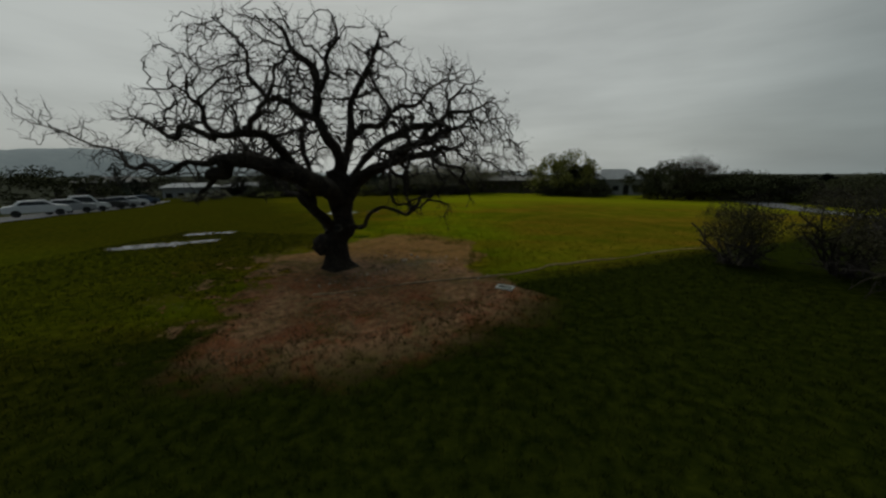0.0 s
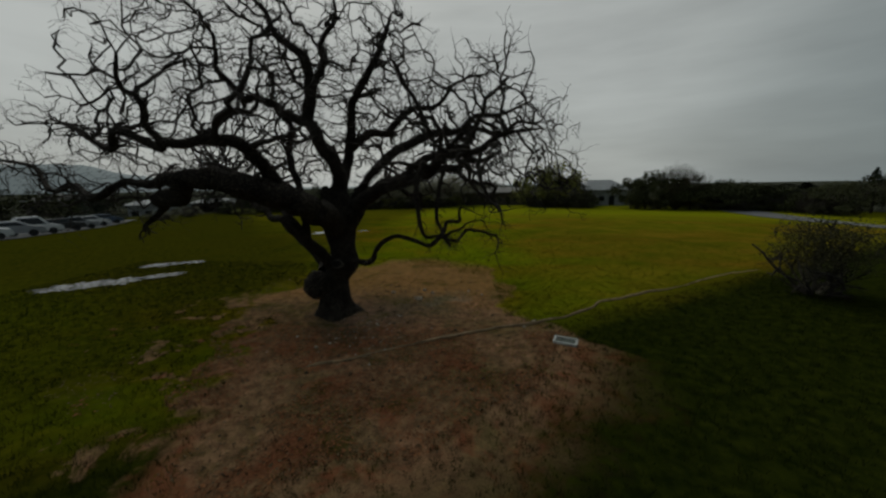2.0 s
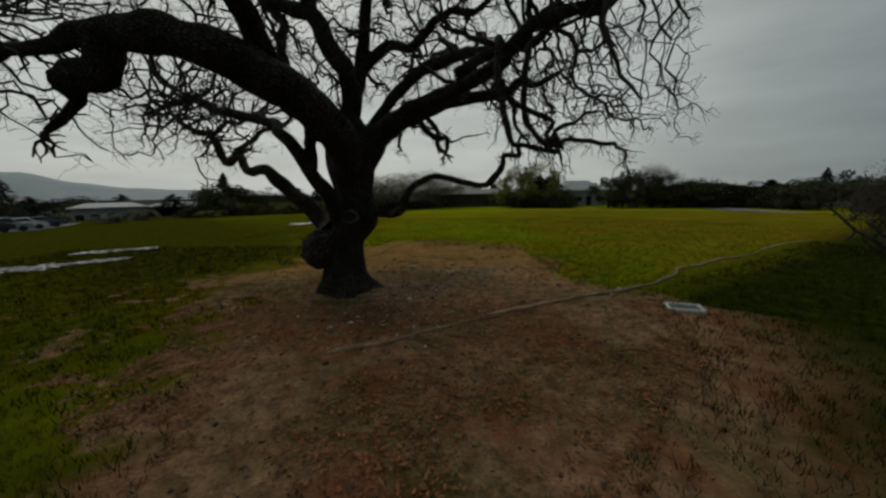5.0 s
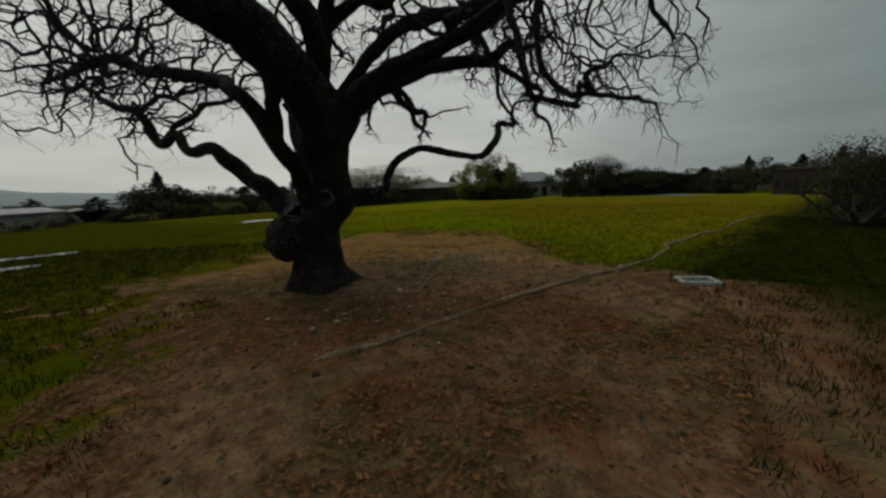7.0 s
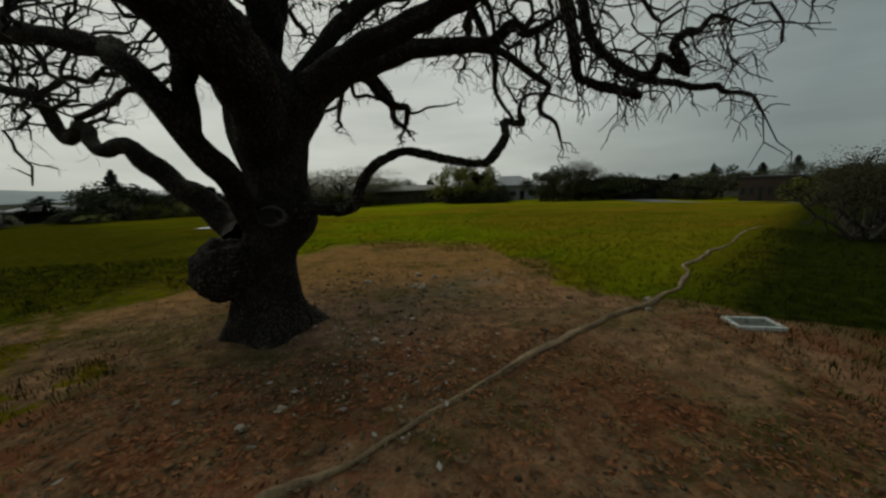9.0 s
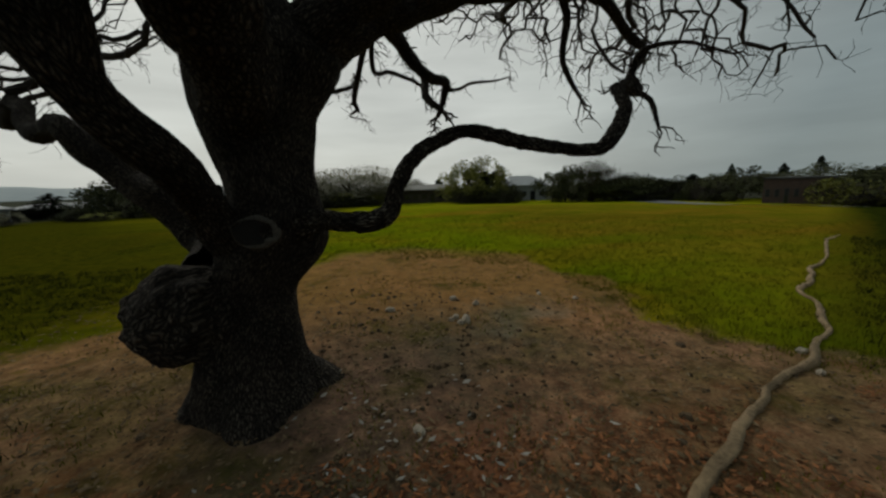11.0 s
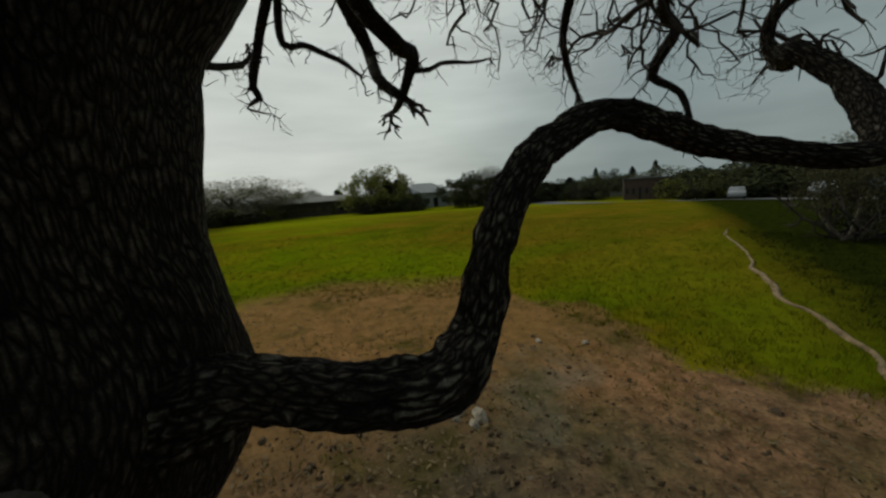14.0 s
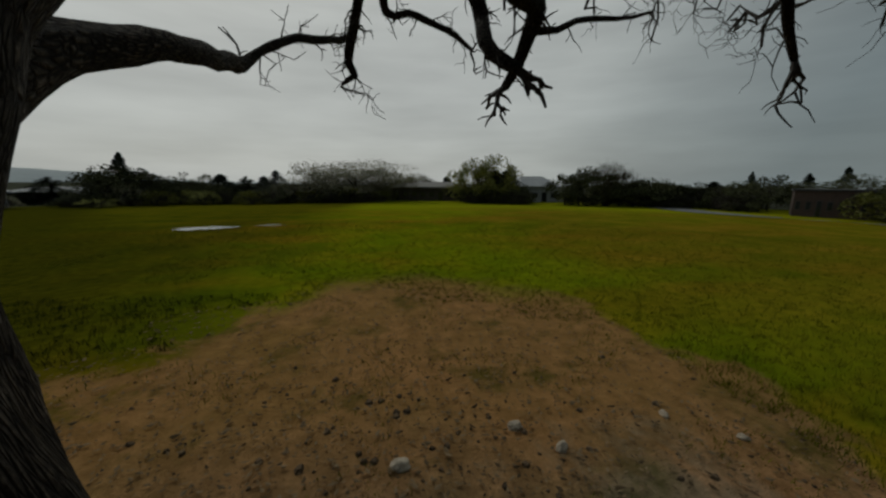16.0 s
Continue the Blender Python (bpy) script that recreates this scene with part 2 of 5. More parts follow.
    in_nw = maths(t, "MULTIPLY", maths(t, "MULTIPLY_ADD", x, -0.45, -1.0, clamp=True), maths(t, "MULTIPLY", maths(t, "SUBTRACT", y, 9.8), 0.5, clamp=True))
    rim = maths(t, "ADD", rim, maths(t, "MULTIPLY", in_nw, maths(t, "MULTIPLY_ADD", creep, 0.45, 0.25)))
    rim = maths(t, "ADD", rim, maths(t, "MULTIPLY", maths(t, "MULTIPLY_ADD", creep, 0.5, 0.6), maths(t, "MULTIPLY", in_ne, 0.75)))
    bare = t.nodes.new("ShaderNodeMapRange")
    bare.interpolation_type = "SMOOTHSTEP"
    bare.inputs[1].default_value, bare.inputs[2].default_value = 1.12, 0.86
    bare.inputs[3].default_value, bare.inputs[4].default_value = 0, 1
    t.links.new(rim, bare.inputs[0])
    soil = ramp_of(t, mid, [(0.30, (0.098, 0.088, 0.030)), (0.50, (0.230, 0.136, 0.076)), (0.68, (0.350, 0.174, 0.104))])
    litter = ramp_of(t, fine, [(0.32, (0.42, 0.42, 0.38)), (0.55, (1.15, 1.18, 1.1)), (0.75, (1.9, 1.9, 1.7))])
    soil = mixed(t, 0.85, soil, litter, "MULTIPLY")
    soil = mixed(t, 0.7, soil, ramp_of(t, grit, [(0.3, (0.5, 0.5, 0.5)), (0.7, (1.4, 1.4, 1.4))]), "MULTIPLY")
    # grey trodden soil by the trunk, pale dry crust beyond it
    near = t.nodes.new("ShaderNodeMapRange")
    near.inputs[1].default_value, near.inputs[2].default_value = 0.42, 0.12
    near.inputs[3].default_value, near.inputs[4].default_value = 0, 0.5
    t.links.new(rim, near.inputs[0])
    soil = mixed(t, near.outputs[0], soil, mixed(t, fine, (0.050, 0.040, 0.037), (0.145, 0.112, 0.104)))
    # paler, sandier ground north of the trunk and one grey crust
    north = maths(t, "MULTIPLY", maths(t, "SUBTRACT", maths(t, "MULTIPLY_ADD", mid, 2.0, y), 10.7), 0.5, clamp=True)
    soil = mixed(t, maths(t, "MULTIPLY", north, 0.75), soil, mixed(t, fine, (0.160, 0.092, 0.026), (0.385, 0.205, 0.068)))
    cx = maths(t, "SUBTRACT", x, 0.35)
    cy = maths(t, "SUBTRACT", y, 10.6)
    cr = maths(t, "SQRT", maths(t, "ADD", maths(t, "MULTIPLY", cx, cx), maths(t, "MULTIPLY", cy, cy)))
    crust = maths(t, "MULTIPLY", maths(t, "SUBTRACT", 1.35, maths(t, "MULTIPLY_ADD", creep, 0.9, cr)), 1.4, clamp=True)
    soil = mixed(t, maths(t, "MULTIPLY", crust, 0.5), soil, mixed(t, fine, (0.090, 0.090, 0.060), (0.260, 0.250, 0.190)))
    # rusty leaf mould south of the root
    rust = ramp_of(t, noise_tex(t, v, 0.8, 7, 0.7, 0.5), [(0.50, (0, 0, 0)), (0.60, (1, 1, 1))])
    rust = maths(t, "MULTIPLY", rust, maths(t, "MULTIPLY", maths(t, "SUBTRACT", 9.6, y), 0.5, clamp=True))
    soil = mixed(t, maths(t, "MULTIPLY", rust, 0.8), soil, mixed(t, fine, (0.130, 0.042, 0.022), (0.350, 0.120, 0.055)))
    tuft = ramp_of(t, noise_tex(t, v, 1.3, 6, 0.65), [(0.54, (0, 0, 0)), (0.66, (0.7, 0.7, 0.7))])
    soil = mixed(t, tuft, soil, mixed(t, fine, (0.030, 0.036, 0.005), (0.090, 0.082, 0.016)))
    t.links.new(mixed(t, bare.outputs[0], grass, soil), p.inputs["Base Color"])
    p.inputs["Roughness"].default_value = 0.97
    p.inputs["Specular IOR Level"].default_value = 0.0
    bumped(t, p, maths(t, "MULTIPLY_ADD", grit, 0.5, fine), 0.8, 0.03)
    return m


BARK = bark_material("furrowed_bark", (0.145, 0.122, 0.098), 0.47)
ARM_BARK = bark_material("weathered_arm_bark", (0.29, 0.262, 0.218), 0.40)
TWIG = plain("twig_bark", (0.016, 0.012, 0.009), (0.040, 0.031, 0.024), 20, 0.9, 0, 0)
GROUND = ground_material()
ROOT = plain("weathered_root", (0.085, 0.055, 0.028), (0.38, 0.265, 0.145), 4, 0.95, 0, 0.8)
STONE = plain("pale_stone", (0.22, 0.18, 0.13), (0.50, 0.43, 0.33), 25, 0.85, 0, 0.5)
CONCRETE = plain("concrete", (0.36, 0.37, 0.34), (0.72, 0.74, 0.70), 18, 0.85, 0, 0.4)
LID = plain("lid_plastic", (0.035, 0.045, 0.035), (0.10, 0.12, 0.095), 14, 0.6, 0, 0.3)
ASPHALT = plain("asphalt", (0.10, 0.10, 0.105), (0.17, 0.17, 0.17), 3, 0.9, 0, 0.3)
WALLPAINT = plain("brown_wall", (0.045, 0.036, 0.028), (0.085, 0.068, 0.052), 1.2, 0.85)
WHITEWALL = plain("pale_wall", (0.22, 0.225, 0.23), (0.34, 0.345, 0.35), 1.0, 0.8)
BRICK = plain("brick_wall", (0.040, 0.026, 0.023), (0.078, 0.048, 0.040), 2.0, 0.9)
ROOFGREY = plain("grey_roof", (0.13, 0.125, 0.115), (0.22, 0.21, 0.195), 1.6, 0.8)
ROOFPALE = plain("pale_roof", (0.26, 0.27, 0.28), (0.38, 0.39, 0.40), 1.0, 0.7)
ROOFDARK = plain("dark_roof", (0.02, 0.02, 0.022), (0.05, 0.048, 0.046), 1.0, 0.8)
DARKGLASS = plain("window_glass", (0.012, 0.014, 0.016), (0.022, 0.025, 0.028), 2, 0.12, 0, 0)
TYRE = plain("tyre_rubber", (0.01, 0.01, 0.01), (0.025, 0.025, 0.025), 10, 0.9, 0, 0)
# Distance haze is put into the hills' pale blue-grey base colour.
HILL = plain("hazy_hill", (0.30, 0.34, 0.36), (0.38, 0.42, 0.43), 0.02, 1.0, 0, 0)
LEAF_DARK = leafy("dark_foliage", (0.020, 0.025, 0.011), (0.070, 0.073, 0.032))
TWIG_HAZE = leafy("brown_twig_haze", (0.042, 0.037, 0.024), (0.125, 0.108, 0.072))
LEAF_OLIVE = leafy("olive_foliage", (0.105, 0.112, 0.028), (0.270, 0.262, 0.078))
LEAF_GREY = leafy("winter_twig_haze", (0.120, 0.116, 0.076), (0.270, 0.255, 0.175))
LEAF_CONIFER = leafy("conifer_needles", (0.010, 0.016, 0.010), (0.032, 0.042, 0.024))
BLADE = leafy("grass_blades", (0.070, 0.084, 0.004), (0.185, 0.175, 0.010))
# Blades of the dark lawn and western turf; lens falloff deepens their colour.
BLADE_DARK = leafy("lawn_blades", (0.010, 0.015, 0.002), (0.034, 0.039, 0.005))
LITTER = leafy("dry_leaf_litter", (0.040, 0.026, 0.014), (0.230, 0.165, 0.095))


def water_material():
    m, t, p = material("puddle_water")
    p.inputs["Base Color"].default_value = (0.11, 0.11, 0.095, 1)
    p.inputs["Roughness"].default_value = 0.03
    p.inputs["IOR"].default_value = 1.33
    bumped(t, p, noise_tex(t, objcoord(t), 9, 3), 0.03, 0.01)
    return m


WATER = water_material()
PAINTS = [plain("car_paint_" + n, a, tuple(c * 1.15 for c in a), 3, 0.3, 0.0, 0) for n, a in
          (("white", (0.55, 0.56, 0.58)), ("silver", (0.26, 0.27, 0.29)), ("blue", (0.05, 0.075, 0.12)), ("dark", (0.03, 0.03, 0.034)))]


# ---- mesh helpers ----
def mesh_of(name, verts, faces, mat, uvs=None, smooth=False):
    me = bpy.data.meshes.new(name)
    me.from_pydata(verts, [], faces)
    me.materials.append(mat)
    if uvs is not None:
        lay = me.uv_layers.new(name="UVMap")
        lay.data.foreach_set("uv", np.asarray(uvs, dtype=np.float32).ravel())
    if smooth:
        me.polygons.foreach_set("use_smooth", [True] * len(me.polygons))
    me.update()
    return me


def part(name, me, parent, label="", at=None):
    ob = new(name, me)
    ob.parent = parent
    if at is not None:
        ob.location = at
    return tagged(ob, label=label)


def thing(name, loc, label, category, group="", kind=""):
    ob = new(name)
    ob.location = loc
    ob.empty_display_size = 0.2
    return tagged(ob, label, category, group, kind)


def bm_mesh(name, bm, mat, smooth=False):
    me = bpy.data.meshes.new(name)
    bm.to_mesh(me)
    bm.free()
    me.materials.append(mat)
    if smooth:
        me.polygons.foreach_set("use_smooth", [True] * len(me.polygons))
    return me


def box(bm, lo, hi, bevel=0.0):
    r = bmesh.ops.create_cube(bm, size=1.0)
    vs = r["verts"]
    for v in vs:
        v.co = Vector([lo[i] + (v.co[i] + 0.5) * (hi[i] - lo[i]) for i in range(3)])
    if bevel:
        es = list({e for v in vs for e in v.link_edges})
        bmesh.ops.bevel(bm, geom=es, offset=bevel, segments=2, affect="EDGES")


def height(x, y):
    """Lie of the land: level round the oak, falling gently across the field."""
    d = math.hypot(x + 1, y - 9)
    s = min(1.0, max(0.0, (d - 16) / 54))
    s = s * s * (3 - 2 * s)
    z = -1.9 * s
    z += 0.35 * min(1, max(0, (d - 12) / 40)) * noise.noise(Vector((x * 0.03, y * 0.03, 4.0)))
    z += 0.035 * noise.noise(Vector((x * 0.35, y * 0.35, 1.0))) + 0.012 * noise.noise(Vector((x * 1.7, y * 1.7, 2.0)))
    return z


def smooth_path(ctrl, step):
    """Points and radii along a curve through the control points."""
    c = [np.array(p, dtype=float) for p in ctrl]
    c = [2 * c[0] - c[1]] + c + [2 * c[-1] - c[-2]]
    out = []
    for a, b, d, e in zip(c, c[1:], c[2:], c[3:]):
        n = max(2, int(np.linalg.norm(d[:3] - b[:3]) / step))
        for k in range(n):
            u = k / n
            out.append(0.5 * (2 * b + (d - a) * u + (2 * a - 5 * b + 4 * d - e) * u * u + (3 * b - a - 3 * d + e) * u ** 3))
    out.append(c[-2])
    out = np.array(out)
    out[:, 3] = np.maximum(out[:, 3], 0.004)
    return out


def tube(path, sides, rough=0.0, seed=0.0, taper_end=True, base=(0, 0, 0)):
    """Vertices, quads and UVs of a limb along a path of x, y, z, radius."""
    pts = path[:, :3]
    tan = np.gradient(pts, axis=0)
    tan /= np.linalg.norm(tan, axis=1)[:, None] + 1e-9
    ref = np.cross(tan[0], (0.3, 0.2, 1.0))
    if np.linalg.norm(ref) < 1e-3:
        ref = np.array((1.0, 0, 0))
    verts, faces, uvs = [], [], []
    along = 0.0
    ang = np.arange(sides) * 2 * math.pi / sides
    rows_v = []
    for i, (p, d) in enumerate(zip(pts, tan)):
        ref = ref - d * np.dot(ref, d)
        ref /= np.linalg.norm(ref) + 1e-9
        side = np.cross(d, ref)
        r = path[i, 3]
        if i:
            along += np.linalg.norm(p - pts[i - 1])
        rows_v.append(along)
        for a in ang:
            q = ref * math.cos(a) + side * math.sin(a)
            k = 1.0
            if rough:
                w = Vector((q[0] * 2.2 + seed, q[1] * 2.2 + along * 1.1, q[2] * 2.2))
                k += rough * noise.noise(w)
                w2 = Vector((math.cos(a) * 5 * r / 0.12 + seed, math.sin(a) * 5 * r / 0.12, along * 4.5))
                k += rough * 0.45 * (abs(noise.noise(w2)) - 0.25)
                if r < 0.16 and sides > 30:
                    k += 0.20 * (abs(noise.noise(w2 * 2.1)) - 0.2) + 0.17 * noise.noise(w2 * 4.3)
            verts.append(tuple(p + q * r * k - np.array(base)))
    n = len(pts)
    circ = 2 * math.pi * float(np.mean(path[:, 3]))
    for i in range(n - 1):
        for s in range(sides):
            s2 = (s + 1) % sides
            faces.append((i * sides + s, i * sides + s2, (i + 1) * sides + s2, (i + 1) * sides + s))
            u0, u1 = s / sides * circ, (s + 1) / sides * circ
            uvs += [(u0, rows_v[i]), (u1, rows_v[i]), (u1, rows_v[i + 1]), (u0, rows_v[i + 1])]
    if taper_end:
        faces.append(tuple((n - 1) * sides + s for s in range(sides)))
        uvs += [(s / sides * circ, rows_v[-1]) for s in range(sides)]
    return verts, faces, uvs


# chance of a second shoot at each node, by branch level
DENSITY = (0.22, 0.22, 0.12)


class Bush:
    """Collects many thin crooked shoots into one mesh."""

    def __init__(self, base, seed):
        self.v, self.f, self.base = [], [], np.array(base, dtype=float)
        self.rng = random.Random(seed)

    def shoot(self, pts, r0, r1, sides):
        k0 = len(self.v)
        n = len(pts)
        for i, p in enumerate(pts):
            d = pts[min(i + 1, n - 1)] - pts[max(i - 1, 0)]
            d = d / (np.linalg.norm(d) + 1e-9)
            a = np.cross(d, (0.31, 0.52, 0.79))
            a /= np.linalg.norm(a) + 1e-9
            b = np.cross(d, a)
            r = r0[i] if isinstance(r0, list) else r0 + (r1 - r0) * i / (n - 1)
            for s in range(sides):
                w = 2 * math.pi * s / sides
                self.v.append(tuple(p + r * (a * math.cos(w) + b * math.sin(w)) - self.base))
        for i in range(n - 1):
            for s in range(sides):
                s2 = (s + 1) % sides
                self.f.append((k0 + i * sides + s, k0 + i * sides + s2, k0 + (i + 1) * sides + s2, k0 + (i + 1) * sides + s))

    def rnd(self):
        g = self.rng.gauss
        v = np.array((g(0, 1), g(0, 1), g(0, 1)))
        return v / (np.linalg.norm(v) + 1e-9)

    def grow(self, p, d, length, r, level, lift, inside, kink=0.95):
        """A crooked branch with its own side shoots; lift > 0 turns it upward, < 0 lets it droop."""
        if not inside(p):
            return
        n = (8, 7, 5, 4)[level]
        step = length / (n - 1)
        pts = [p]
        d = np.array(d, dtype=float)
        kids = []
        for i in range(n - 1):
            d = d + self.rnd() * kink * (1.0, 0.95, 0.8, 0.55)[level] + np.array((0, 0, lift * (0.5 + 0.15 * i)))
            d /= np.linalg.norm(d)
            p = p + d * step * (0.6 + 0.8 * self.rng.random())
            pts.append(p)
            kids.append((p, d, i))
            if not inside(p):
                break
        self.shoot(pts, r, max(0.0022, r * (0.5 if level < 2 else 0.4)), (6, 5, 3, 3)[level])
        if level >= 3:
            return
        for p, d, i in kids:
            for _ in range(1 + (self.rng.random() < DENSITY[level])):
                if level == 2 and self.rng.random() < 0.4:
                    continue
                k = d * 0.5 + self.rnd() * 0.95
                k /= np.linalg.norm(k)
                f = self.rng.uniform(0.34, 0.70)
                self.grow(p, k, max(0.10, length * f), max(0.0034, r * (1 - 0.06 * i) * self.rng.uniform(0.50, 0.74)), level + 1, lift * 0.9 - (0.04 if level else 0), inside, kink)


# ---- the ground: one sheet to the horizon ----
def build_ground():
    cx, cy, seg = -1.0, 9.0, 168
    radii = [0.0]
    r = 0.18
    while r < 1500:
        radii.append(r)
        r = r + max(0.18, 0.036 * r)
    verts, faces = [(cx, cy, height(cx, cy))], []
    for r in radii[1:]:
        for s in range(seg):
            a = 2 * math.pi * s / seg
            x, y = cx + r * math.cos(a), cy + r * math.sin(a)
            verts.append((x, y, height(x, y)))
    for s in range(seg):
        faces.append((0, 1 + s, 1 + (s + 1) % seg))
    for k in range(len(radii) - 2):
        o = 1 + k * seg
        for s in range(seg):
            s2 = (s + 1) % seg
            faces.append((o + s, o + seg + s, o + seg + s2, o + s2))
    g = new("ground", mesh_of("ground", verts, faces, GROUND, smooth=True))
    return tagged(g, "olive winter grass field with bare brown soil under oak", "ground", kind="structure")


build_ground()

# ---- the oak ----
OAK = (-2.1, 9.48, 0.0)
oak = thing("oak_tree", OAK, "old leafless oak with dark furrowed bark and crooked limbs", "tree")

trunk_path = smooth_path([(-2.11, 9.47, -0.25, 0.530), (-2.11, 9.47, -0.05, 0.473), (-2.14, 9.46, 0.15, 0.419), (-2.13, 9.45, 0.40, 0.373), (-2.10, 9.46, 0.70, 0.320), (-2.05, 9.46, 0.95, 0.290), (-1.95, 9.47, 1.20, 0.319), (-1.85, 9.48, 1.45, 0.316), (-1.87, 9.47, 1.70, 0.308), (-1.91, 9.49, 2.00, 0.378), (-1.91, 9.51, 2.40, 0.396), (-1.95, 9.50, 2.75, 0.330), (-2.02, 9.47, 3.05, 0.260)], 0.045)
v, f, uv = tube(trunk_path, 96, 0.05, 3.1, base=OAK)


def shape_trunk(verts, sides):
    """Ribs running up the trunk, swellings between them and spreading root feet."""
    out = []
    for k, (x, y, z) in enumerate(verts):
        row = trunk_path[k // sides]
        ax, ay = row[0] - OAK[0], row[1] - OAK[1]
        th = math.atan2(y - ay, x - ax)
        c, q = math.cos(th), math.sin(th)
        g = 1 + 0.035 * math.sin(3 * th + 1.4 + 0.9 * z) + 0.030 * math.sin(7 * th - 1.7 * z + 1.5 * noise.noise(Vector((c, q, z))))
        g += 0.07 * noise.noise(Vector((c * 1.6, q * 1.6, z * 1.5 + 3))) + 0.035 * noise.noise(Vector((c * 4.5, q * 4.5, z * 3.2)))
        foot = max(0.0, 0.42 - z) / 0.42
        g += 0.30 * foot * foot * max(0.0, math.sin(4 * th + 0.6 + 0.8 * noise.noise(Vector((c, q, 7.0)))))
        # swelling under the pruning scar
        turn = math.atan2(math.sin(th + 1.42), math.cos(th + 1.42))
        g += 0.30 * math.exp(-(turn / 0.55) ** 2 - ((z - 1.31) / 0.27) ** 2)
        # broad shoulder under the low arm, hollow on the side turned to the left-hand limb
        turn = math.atan2(math.sin(th + 2.68), math.cos(th + 2.68))
        g += 0.34 * math.exp(-((th - 0.1) / 0.5) ** 2 - ((z - 1.15) / 0.22) ** 2) - 0.11 * math.exp(-(turn / 0.5) ** 2 - ((z - 1.85) / 0.27) ** 2)
        # the crotch of the right-hand limbs leans out; the side beneath it is drawn in
        g += 1.55 * max(0.0, min(z, 2.45) - 2.07 - max(0.0, z - 2.5)) * max(0.0, math.cos(th - 0.1)) ** 1.5
        g += 0.09 * math.exp(-((th - 0.1) / 0.4) ** 2 - ((z - 1.85) / 0.3) ** 2) - 0.13 * math.exp(-((th - 0.5) / 0.35) ** 2 - ((z - 1.57) / 0.2) ** 2)
        out.append((ax + (x - ax) * g, ay + (y - ay) * g, z))
    return out


v = shape_trunk(v, 96)
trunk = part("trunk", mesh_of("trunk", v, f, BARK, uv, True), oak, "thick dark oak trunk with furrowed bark")

